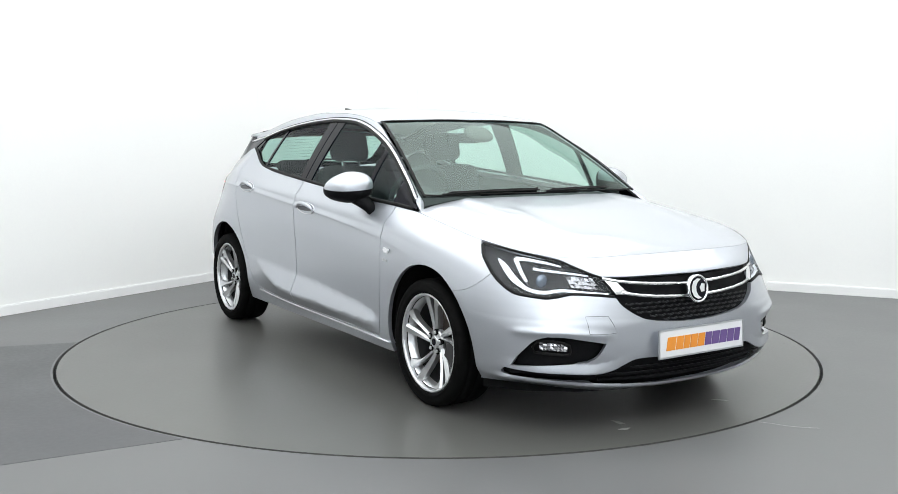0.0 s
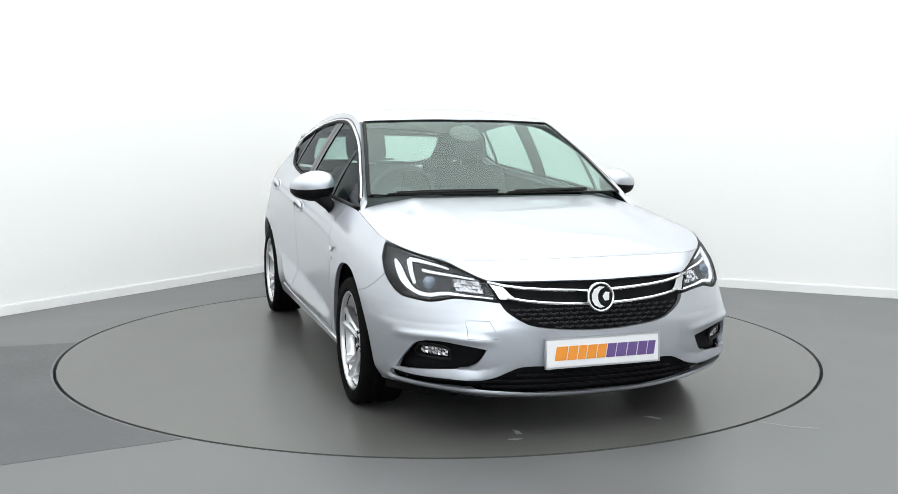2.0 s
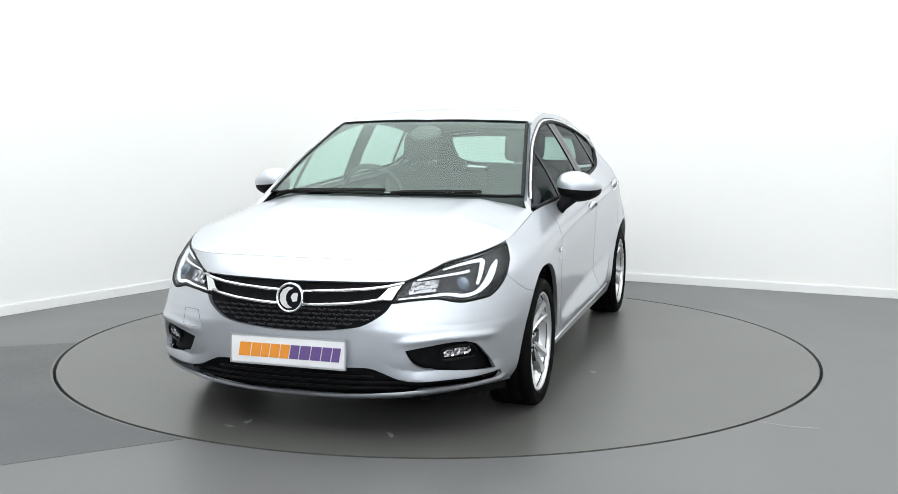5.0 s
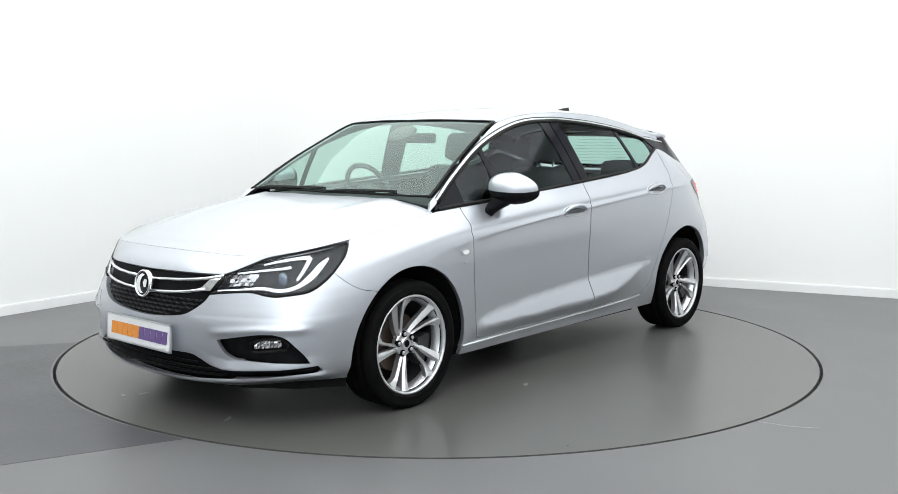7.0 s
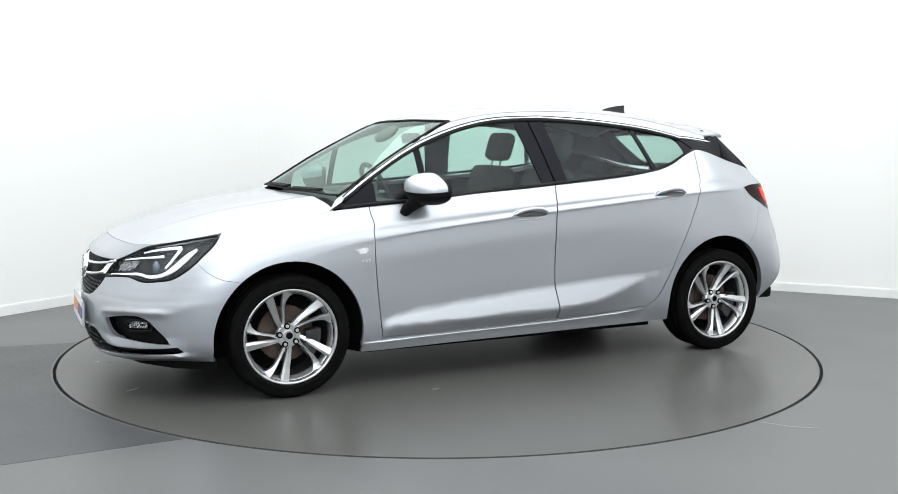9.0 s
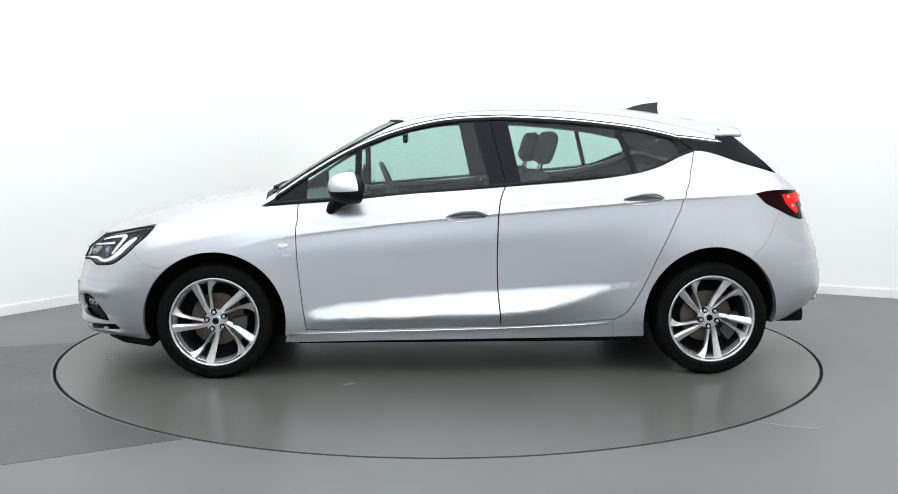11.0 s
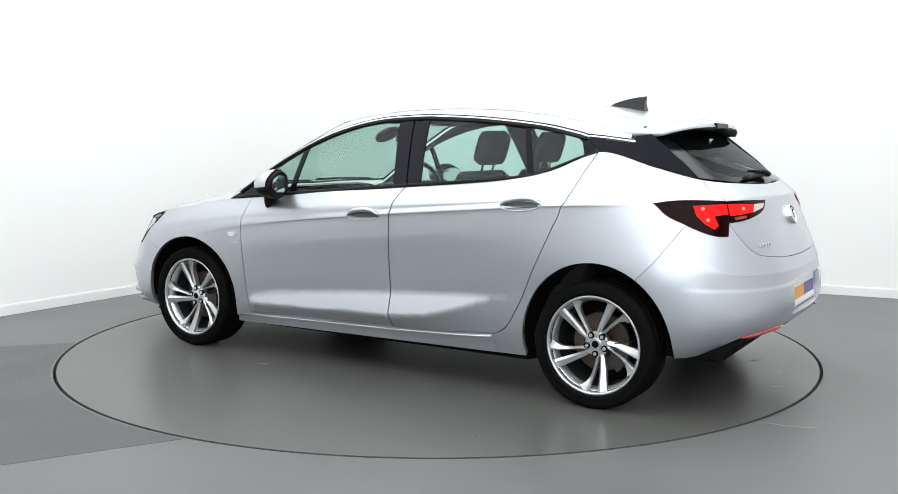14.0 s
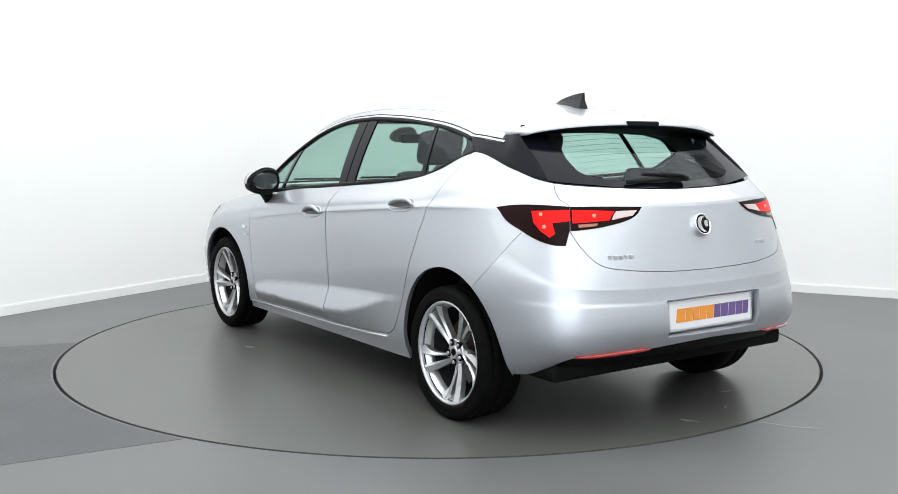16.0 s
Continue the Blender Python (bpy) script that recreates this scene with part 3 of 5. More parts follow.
WAIST = curve_of(((1.13, .772, .900), (.95, .79, .918), (.6, .818, .950), (.2, .814, .985), (-.2, .800, 1.019), (-.6, .784, 1.050), (-.905, .766, 1.075), (-1.08, .742, 1.128), (-1.277, .693, 1.200),
                  (-1.42, .690, 1.165), (-1.557, .684, 1.132), (-1.745, .645, 1.078)))
BONNET_EDGE = [tuple(p) for p in side(np.linspace(0, 6.2 / 15, 90), np.ones(90))]


def bonnet(x, y):
    x, y = np.asarray(x, float), np.asarray(y, float)
    w, ze, zc = interp(x, BONNET_EDGE, 1), interp(x, BONNET_EDGE, 2), interp(x, TOPLINE, 1)
    f = np.clip(np.abs(y) / np.maximum(w, .05), 0, 1.1)
    ridge = .007 * np.exp(-((np.abs(y) - (.50 - .12 * (x - 1.1))) / .05) ** 2) * np.clip((2.0 - x) * 3, 0, 1)
    return np.stack([x, y, zc - (zc - ze) * f ** np.clip(2.4 + (1.9 - x) * 2.2, 2.4, 4.2) + ridge], -1)


def upper(x, y):
    """Windscreen and roof."""
    x, y = np.asarray(x, float), np.asarray(y, float)
    w, ze, zc = interp(x, RAIL, 1), interp(x, RAIL, 2), interp(x, PROFILE, 1)
    f = np.clip(np.abs(y) / w, 0, 1.15)
    return np.stack([x, y, zc - (zc - ze) * f ** 2.4], -1)


HATCH = curve_of(((-1.42, 1.385, 0), (-1.52, 1.325, 0), (-1.66, 1.228, 0), (-1.8, 1.125, 0), (-1.92, 1.032, 0)))


def hatch(x, y):
    """Glass of the tailgate."""
    x, y = np.asarray(x, float), np.asarray(y, float)
    return np.stack([x, y, interp(x - .37 * y * y, HATCH, 1) + .09 * y * y], -1)


def cabin(x, z):
    """Side of the glasshouse, by length and height."""
    x, z = np.asarray(x, float), np.asarray(z, float)
    yb, zb, yr, zr = interp(x, WAIST, 1), interp(x, WAIST, 2), interp(x, RAIL, 1), interp(x, RAIL, 2)
    t = np.clip((z - zb) / np.maximum(zr - zb, .03), -.1, 1.1)
    return np.stack([x, yb + (yr - yb) * t + .05 * t * (1 - t) * np.clip((zr - zb) / .35, 0, 1), z], -1)

# ---- body panels
FINE = (1 / 15 / 8, 1 / 9 / 4)
ends = lambda q: (q[0] < 1e-4 or q[0] > 1 - 1e-4, q[1] < 1e-4 or q[1] > 1 - 1e-4)


def arch(cx, rx, rz, a0, a1, n=26, cz=.305):
    """Points of a wheel arch, by its angle from the rear (0) over the top (90) to the front (180)."""
    out = []
    for k in range(n + 1):
        a = radians(a0 + (a1 - a0) * k / n)
        out.append(find("x", cx - rx * math.cos(a), cz + rz * math.sin(a)))
    return out


def u_at(x, v):
    us = np.linspace(.2, .87, 400)
    xs = side(us, np.full(400, v))[:, 0]
    return float(np.interp(-x, -xs, us))


U_ARCH_F, U_ARCH_R = u_at(1.690, 0), u_at(.962, 0)
U_REAR_F, U_REAR_R = u_at(-.967, 0), u_at(-1.690, 0)
FA = .374
arch_front = arch(1.331, FA, FA, 180 + 14, 131)
seam_arch = arch_front[-1]
arch_rest = arch(1.331, FA, FA, 131, -12)
lamp_back = line(("x", 1.642, .813), ("x", 1.68, .762), ("x", 1.725, .722), ("x", 1.765, .686))
seam = smooth([lamp_back[-1], (lamp_back[-1] + seam_arch) / 2 + np.array((0, .006)), seam_arch])
lamp_low = line(("x", 1.765, .686), ("x", 1.80, .655), ("x", 1.842, .624), ("x", 1.887, .602), ("f", .722, .591), ("f", .69, .588), ("f", .65, .594), ("f", .60, .606), ("f", .50, .600), ("f", .43, .592))
lamp_top = line(("f", .465, .680), ("f", .51, .698), ("f", .60, .748), ("f", .66, .766), ("x", 1.85, .777), ("x", 1.756, .797), ("x", 1.642, .813))
lamp_in = line(("f", .43, .592), ("f", .446, .64), ("f", .465, .680))
grille_low = line(("f", .43, .592), ("f", .405, .555), ("f", .34, .512), ("f", .25, .487), ("f", .12, .474), ("f", 0, .470))
grille_top = line(("f", .465, .680), ("f", .30, .678), ("f", 0, .674))
slot_top = line(("f", 0, .318), ("f", .25, .326), ("f", .345, .325), ("f", .396, .309), ("f", .450, .284), ("f", .50, .271))
slot_up = line(("f", .50, .271), ("f", .56, .269), ("f", .65, .274), ("f", .75, .280), ("f", .818, .288))
slot_low = line(("f", .818, .288), ("f", .816, .262), ("f", .75, .252), ("f", .63, .238), ("f", .51, .225), ("f", .393, .216), ("f", .24, .206), ("f", 0, .199))
fog = ring_of(line(("f", .494, .401), ("f", .508, .372), ("f", .530, .340), ("f", .562, .321)), line(("f", .562, .321), ("f", .66, .314), ("f", .74, .308), ("f", .806, .302)),
              line(("f", .806, .302), ("f", .796, .340), ("f", .776, .383), ("f", .752, .418), ("f", .715, .434)),
              line(("f", .715, .434), ("f", .66, .432), ("f", .58, .418), ("f", .494, .401)))

# front bumper, both halves in one piece
b_low = edge(0, U_ARCH_F, 0)
half = ring_of(b_low, [find("x", 1.699, .216)], arch_front[3:], seam[::-1], lamp_low, grille_low, [grille_low[-1], slot_top[0]], slot_top, slot_up, slot_low, [slot_low[-1], np.array((0, 0.0))])
FINER = (1 / 15 / 22, 1 / 9 / 13)
put("front_bumper", sheet(half, side, FINER, .0008, .02, both=True, fixed=ends, holes=[fog]), PAINT, car)

# small square cover for the towing eye, on the right-hand side alone
rim = [on("f", y, z, .0005) for y, z in ((.570, .519), (.52, .520), (.478, .519), (.462, .485), (.446, .447), (.50, .444), (.562, .447), (.566, .485))]
part("towing_cover", mirrored(tube(rim, .0011, 1, 6, closed=True)), SHADE_JOINT, car, "thin joint round the towing eye cover", smooth=True)

# front wings
door_f = line(("x", .889, .928), ("x", .892, .88), ("x", .895, .82), ("x", .897, .774), ("x", .896, .72), ("x", .892, .63), ("x", .882, .52), ("x", .849, .258))
u_wing = u_at(.889, 1)
wing = ring_of(edge(float(lamp_back[0][0]), u_wing, 1, 30), door_f, [find("x", .85, .235), find("x", .955, .225)], arch_rest[::-1], seam[::-1], lamp_back[::-1])
pair("front_wing", sheet(wing, side, FINE, .001, .02, fixed=ends), PAINT, car)

# doors
door_m = line(("x", -.217, 1.018), ("x", -.190, .965), ("x", -.178, .92), ("x", -.172, .878), ("x", -.169, .83), ("x", -.167, .74), ("x", -.167, .558), ("x", -.186, .275))
door_r = line(("x", -1.262, 1.198), ("x", -1.240, 1.14), ("x", -1.215, 1.075), ("x", -1.190, 1.01), ("x", -1.171, .963), ("x", -1.150, .915), ("x", -1.120, .85), ("x", -1.085, .77), ("x", -1.045, .685), ("x", -1.005, .60), ("x", -.93, .44), ("x", -.87, .345), ("x", -.799, .303))
low_f = line(("x", .849, .258), ("x", .4, .262), ("x", -.186, .275))
low_r = line(("x", -.186, .275), ("x", -.5, .284), ("x", -.799, .303))
um, ur = u_at(-.217, 1), u_at(-1.262, 1)
front_door = ring_of(edge(u_wing, um, 1, 30), door_m, low_f[::-1], door_f[::-1])
rear_door = ring_of(edge(um, ur, 1, 30), door_r, low_r[::-1], door_m[::-1])
doors_f = pair("front_door", sheet(front_door, side, FINER, .0032, .02, fixed=ends), PAINT, car)
doors_r = pair("rear_door", sheet(rear_door, side, (1 / 15 / 32, 1 / 9 / 18), .0032, .02, fixed=ends), PAINT, car)

# sills
U_SILL = u_at(-.80, 0)
sill = ring_of([find("x", .955, .225), find("x", .85, .235)], low_f, low_r, edge(U_SILL, U_ARCH_R, 0))
pair("sill", sheet(sill, side, FINE, .0005, .02, fixed=ends), PAINT, car)
# a silver bead stands in for the highlight along the sill's edge
run = [side(*find("x", x, z)) + np.array((0, .004, 0)) for x, z in ((.95, .236), (.6, .243), (.2, .250), (-.2, .259), (-.6, .274), (-.78, .287))]
for s in (1, -1):
    bm = tube([tuple(p) for p in run], .006, .8)
    part("sill_strip", bm if s > 0 else mirrored(bm), SATIN, car, "bright silver strip", smooth=True)

# rear quarters
arch_fwd = [find("x", -1.331 + .370 * math.cos(radians(a)), .305 + .392 * math.sin(radians(a))) for a in np.linspace(-12, 124, 30)]
arch_back = [find("x", -1.331 + .370 * math.cos(radians(a)), .305 + .392 * math.sin(radians(a))) for a in np.linspace(124, 186, 14)]
lamp_under = line(("x", -1.579, .977), ("x", -1.632, .931), ("x", -1.729, .882), ("x", -1.80, .850), ("r", .681, .831))
lamp_over = line(("x", -1.579, .977), ("x", -1.66, .990), ("x", -1.75, .994), ("r", .66, .990), ("r", .632, .988))
lamp_foot = line(("r", .681, .831), ("r", .668, .860), ("r", .655, .890))
bump_seam = smooth([arch_fwd[-1], find("x", -1.64, .748), lamp_under[12]])
tg_up = line(("r", .632, .988), ("r", .650, 1.03), ("uv", 13.05 / 15, 1.0))
quarter = ring_of(door_r, edge(U_SILL, U_REAR_F, 0, 10), arch_fwd, bump_seam, lamp_under[:13][::-1], lamp_over, tg_up, edge(13.05 / 15, ur, 1, 30))
pair("rear_quarter", sheet(quarter, side, FINE, .001, .02, fixed=ends), PAINT, car)

# rear bumper, with a recess for the plate
tg_low = line(("r", .655, .890), ("r", .626, .815), ("r", .587, .764), ("r", .53, .738), ("r", .40, .722), ("r", .26, .713), ("r", 0, .708))
b_edge = line(("x", -1.700, .272), ("x", -1.78, .285), ("r", .74, .325), ("r", .69, .374), ("r", .55, .384), ("r", .36, .394), ("r", .2, .404), ("r", 0, .410))
half = ring_of(arch_back, [find("x", -1.700, .272)], b_edge, [find("r", 0, .438), find("r", .15, .438), find("r", .285, .440), find("r", .292, .52), find("r", .296, .596), find("r", .15, .598), find("r", 0, .599)],
               [tg_low[-1]], tg_low[::-1], lamp_foot[::-1], lamp_under[12:][::-1], bump_seam[::-1])
put("rear_bumper", sheet(half, side, FINER, .0008, .03, both=True, fixed=ends), PAINT, car)
half = ring_of(b_edge, edge(1, U_REAR_R, 0, 40))
put("rear_skirt", sheet(half, side, FINE, .001, .012, both=True, fixed=ends, lift=-.014), PLASTIC, car, "black plastic lower skirt")
for s in (1, -1):
    bm = tube([tuple(side(*find("r", y, .386 - (y - .53) * .055)) + np.array((-.002, 0, 0))) for y in np.linspace(.36, .685, 12)], .013, .75, taper=lambda f: min(1, .5 + 4 * f * (1 - f)))
    part("reflector", bm if s > 0 else mirrored(bm), RED_LENS, car, "slim red reflector", smooth=True)

# tailgate
half = ring_of(tg_low[::-1], lamp_foot[::-1][:1], line(("r", .655, .890), ("r", .632, .988)), tg_up, edge(13.05 / 15, 1, 1, 30), [tg_low[-1]])
tailgate = put("tailgate", sheet(half, side, FINE, .002, .02, both=True, fixed=ends), PAINT, car)

# dark body inside the panels
f_arch = [find("x", 1.331 + .39 * math.cos(radians(a)), .305 + .39 * math.sin(radians(a))) for a in np.linspace(-14, 194, 24)]
r_arch = [find("x", -1.331 + .39 * math.cos(radians(a)), .305 + .41 * math.sin(radians(a))) for a in np.linspace(-14, 168, 24)]
half = ring_of(edge(0, u_at(1.72, 0), 0), f_arch, edge(u_at(.94, 0), u_at(-.95, 0), 0), r_arch, edge(u_at(-1.71, 0), 1, 0), edge(1, 0, 1, 90))
put("inner_shell", sheet(half, side, (1 / 60, 1 / 16), 0, 0, both=True, lift=-.055), SHELL, car, "dark inner body behind the panels")
bm = bmesh.new()
prism(bm, [(1.95, -.5), (2.02, 0), (1.95, .5), (1.80, .66), (1.66, .55), (1.0, .55), (.9, .74), (-.92, .74), (-1.0, .55), (-1.0, -.55), (-.92, -.74), (.9, -.74), (1.0, -.55), (1.66, -.55), (1.80, -.66)], .160, .25)
prism(bm, [(-1.0, -.55), (-1.0, .55), (-1.66, .55), (-1.75, .5), (-1.80, 0), (-1.75, -.5), (-1.66, -.55)], .255, .32)
part("underbody", bm, SHELL, car, "black underbody tray")
bm = bmesh.new()
prism(bm, [(2.06, -.3), (2.075, 0), (2.06, .3), (1.99, .5), (1.86, .68), (1.68, .80), (1.68, .6), (1.90, 0), (1.68, -.6), (1.68, -.80), (1.86, -.68), (1.99, -.5)], .160, .20)
part("front_splitter", bm, SHELL, car, "black plastic lower lip")
bm = bmesh.new()
box(bm, (-1.86, -.5, .30), (-1.62, .0, .42), bevel=.04)
part("silencer", bm, SHELL, car, "dark exhaust silencer")

# wheel housings
for sx, sy in ((1.331, 1), (1.331, -1), (-1.331, 1), (-1.331, -1)):
    bm = bmesh.new()
    rows = []
    for y in (.50, .872):
        big = .388 if y > .6 else .37
        row = []
        for a in np.linspace(radians(-12), radians(192 if sx > 0 else 172), 30):
            out_y = y - (.085 * max(0, -math.cos(a)) + .035 * max(0, math.cos(a)) if sx < 0 else .06 * max(0, math.cos(a)) + .035 * max(0, -math.cos(a))) * (y > .6)
            row.append(bm.verts.new((sx + big * math.cos(a), out_y * sy, .305 + big * math.sin(a) * (1.0 if sx > 0 else 1.04))))
        rows.append(row)
    for k in range(29):
        bm.faces.new((rows[0][k], rows[0][k + 1], rows[1][k + 1], rows[1][k]))
    bm.faces.new(rows[0])
    part("wheel_housing", bm, SHELL, car, "black wheel arch liner")

# ---- bonnet, roof, glass
front_edge = [p for p in side(np.linspace(0, 1 / 15 * 6.0, 60), np.ones(60)) if p[0] > 1.075]
left = [np.array((p[0], p[1])) for p in front_edge] + [np.array((1.07, .772))]
rear = smooth([np.array((1.07, .772)), np.array((1.075, .66)), np.array((1.10, .4)), np.array((1.125, 0))], 6)
outline = left + rear[1:]
full = outline + [np.array((p[0], -p[1])) for p in outline[::-1][1:-1]]
put("bonnet", sheet(ring_of(full), bonnet, (.05, .06), .003, .02), PAINT, car)
# nose strip between the bonnet's front edge and the grille
nose = ring_of(grille_top[::-1], lamp_top[:19], edge(float(lamp_top[18][0]), 0, 1, 30))
put("nose_panel", sheet(nose, side, FINE, .001, .02, both=True, fixed=ends), PAINT, car)

glass_side = [np.array((p[0], p[1] - .026)) for p in RAIL if .345 < p[0] < 1.03]
base_line = smooth([np.array((1.085, 0)), np.array((1.07, .35)), np.array((1.045, .60)), np.array((1.02, .705))], 6)
top_line = smooth([np.array((.335, .572)), np.array((.385, .35)), np.array((.41, 0))], 6)
half = base_line + glass_side + top_line
screen = ring_of(half + [np.array((p[0], -p[1])) for p in half[::-1][1:-1]])
windscreen = put("windscreen", sheet(screen, upper, (.05, .06), .002, .004), SCREEN, car, "green-tinted windscreen")
windscreen.visible_shadow = False
bm_pts = [tuple(upper(p[0], p[1]) + np.array((0, 0, .002))) for p in screen]
part("windscreen_seal", tube(bm_pts, .009, .6, closed=True), RUBBER, car, "black rubber seal", smooth=True)
cowl = ring_of([np.array((1.118 - .07 * y * y * 1.2, y)) for y in np.linspace(-.74, .74, 30)] + [np.array((1.055 - .12 * y * y, y)) for y in np.linspace(.72, -.72, 30)])
put("scuttle", sheet(cowl, lambda x, y: bonnet(np.minimum(x, 1.2), y) + np.stack([0 * x, 0 * x, 0 * x - .012], -1), (.05, .06), 0, .01), PLASTIC, car, "black plastic scuttle panel")

roof_side = [np.array((p[0], p[1] + .003)) for p in RAIL if -1.385 < p[0] < .335]
tail = smooth([np.array((-1.395, .60)), np.array((-1.42, .50)), np.array((-1.44, .30)), np.array((-1.45, 0))], 6)
half = top_line[::-1] + roof_side + tail
put("roof", sheet(ring_of(half + [np.array((p[0], -p[1])) for p in half[::-1][1:-1]]), upper, (.06, .06), 0, .012), PAINT, car)

# spoiler
bm = bmesh.new()
ys = np.linspace(-.612, .612, 35)
rows = []
for y in ys:
    f = abs(y) / .612
    x0, x1 = -1.375 + .015 * f, -1.650 + .095 * f ** 2.6
    z0 = float(upper(-1.375, min(abs(y), .605))[2]) + .0025
    z1 = 1.350 - .030 * f ** 2 - .018 * f ** 6
    t = .030 * (1 - .4 * f ** 4)
    rows.append([bm.verts.new(p) for p in ((x0, y, z0), ((x0 + x1) / 2, y, (z0 + z1) / 2 + .006), (x1 + .012, y, z1 + .001), (x1, y, z1 - .017), (x1 + .008, y, z1 - t), ((x0 + x1) / 2 + .01, y, z1 - t - .008), (x0 + .06, y, z1 - t - .022))])
for a, b in zip(rows, rows[1:]):
    for k in range(len(a) - 1):
        f = bm.faces.new((a[k], a[k + 1], b[k + 1], b[k]))
        f.material_index = 0 if k < 3 else 1
bm.faces.new(rows[0]).material_index = 0
bm.faces.new(rows[-1][::-1]).material_index = 0
spoiler = part("roof_spoiler", bm, [PAINT, PLASTIC], car, "silver roof spoiler, black beneath", smooth=True)
bm = bmesh.new()
box(bm, (-1.656, -.10, 1.326), (-1.630, .10, 1.3515), bevel=.005)
part("brake_lamp", bm, GLOSS, spoiler, "dark high-level brake lamp")

half = [np.array((-1.47, 0)), np.array((-1.47, .30)), np.array((-1.44, .56)), np.array((-1.50, .625)), np.array((-1.62, .640)), np.array((-1.735, .648))] + \
    smooth([np.array((-1.750, .62)), np.array((-1.80, .50)), np.array((-1.868, .28)), np.array((-1.898, 0))], 6)
rear_glass = ring_of(half + [np.array((p[0], -p[1])) for p in half[::-1][1:-1]])
pane_half = [np.array((-1.50, 0)), np.array((-1.49, .30)), np.array((-1.475, .47))] + smooth([np.array((-1.475, .47)), np.array((-1.62, .485)), np.array((-1.735, .48))], 4) + \
    smooth([np.array((-1.765, .455)), np.array((-1.82, .33)), np.array((-1.865, 0))], 6)
pane = ring_of(pane_half + [np.array((p[0], -p[1])) for p in pane_half[::-1][1:-1]])
rw = put("rear_window", sheet(pane, hatch, (.04, .05), 0, .003), WINDOW, tailgate, "green-tinted heated rear window")
rw.visible_shadow = False
# black band round the pane
outer, inner = half, pane_half
k0 = ring_of(outer, [inner[-1]], inner[::-1])
put("window_surround", sheet(k0, hatch, (.04, .04), 0, .006, both=True), GLOSS, tailgate, "gloss black glazed edge band")
for j in range(9):
    x = -1.56 - j * .031
    pts = [tuple(hatch(x + .10 * y * y, y) + np.array((0, 0, -.004))) for y in np.linspace(-.44, .44, 12)]
    part("heater_wire", tube(pts, .0006, 1, 4), PLASTIC, tailgate, "fine brown heating wire")

# ---- sides of the glasshouse
dlo_low = [np.array(p) for p in ((1.070, .916), (.88, .936), (.595, .957), (.2, .990), (-.217, 1.023), (-.6, 1.054), (-.905, 1.082), (-1.0, 1.104), (-1.076, 1.134), (-1.16, 1.170), (-1.262, 1.206))]
dlo_low = smooth(dlo_low, 4)
dlo_top = smooth([np.array(p) for p in ((1.070, .916), (.842, 1.072), (.597, 1.212), (.345, 1.310), (.09, 1.366), (-.169, 1.381), (-.297, 1.380), (-.58, 1.365), (-.917, 1.329), (-1.125, 1.288), (-1.185, 1.272))], 4)
low_at = lambda x: float(np.interp(-x, [-p[0] for p in dlo_low], [p[1] for p in dlo_low]))
top_at = lambda x: float(np.interp(-x, [-p[0] for p in dlo_top], [p[1] for p in dlo_top]))
span = lambda pts, a, b: [p for p in pts if b < p[0] < a]
CELL = (.05, .05)
rail_side = [np.array((p[0], p[2])) for p in RAIL if -1.41 < p[0] < 1.055]
body_rail = ring_of([np.array((1.10, .905))], [p for p in dlo_top[1:]], [np.array((-1.205, 1.276)), np.array((-1.40, 1.252))], rail_side[::-1])
pair("roof_rail", sheet(body_rail, cabin, CELL, .0005, .02), PAINT, car)
put("rail_lining", sheet(body_rail, cabin, CELL, 0, 0, lift=-.022), CABIN, car, "dark pillar lining"), put("rail_lining", sheet(body_rail, cabin, CELL, 0, 0, lift=-.022), CABIN, car, "dark pillar lining", True)
d_pillar = ring_of([np.array(p) for p in ((-1.187, 1.270), (-1.208, 1.272), (-1.405, 1.251), (-1.425, 1.284), (-1.50, 1.292), (-1.60, 1.212), (-1.68, 1.148), (-1.745, 1.086), (-1.62, 1.119), (-1.557, 1.137), (-1.42, 1.171), (-1.28, 1.206), (-1.265, 1.210))])
pair("pillar_trim", sheet(d_pillar, cabin, CELL, .001, .01, lift=.001), GLOSS, car, "gloss black rear pillar trim")
pair("pillar_lining", sheet(d_pillar, cabin, CELL, 0, 0, lift=-.02), CABIN, car, "dark pillar lining")


def cut(a_low, a_top, b_low, b_top, m=.010):
    """A piece of the window band between two raked lines, m inside its upper and lower edges."""
    low = [np.array((a_low, low_at(a_low) + m))] + [p + np.array((0, m)) for p in span(dlo_low, a_low, b_low)] + [np.array((b_low, low_at(b_low) + m))]
    top = [np.array((a_top, top_at(a_top) - m))] + [p - np.array((0, m)) for p in span(dlo_top, a_top, b_top)] + [np.array((b_top, top_at(b_top) - m))]
    return ring_of(low, top[::-1])


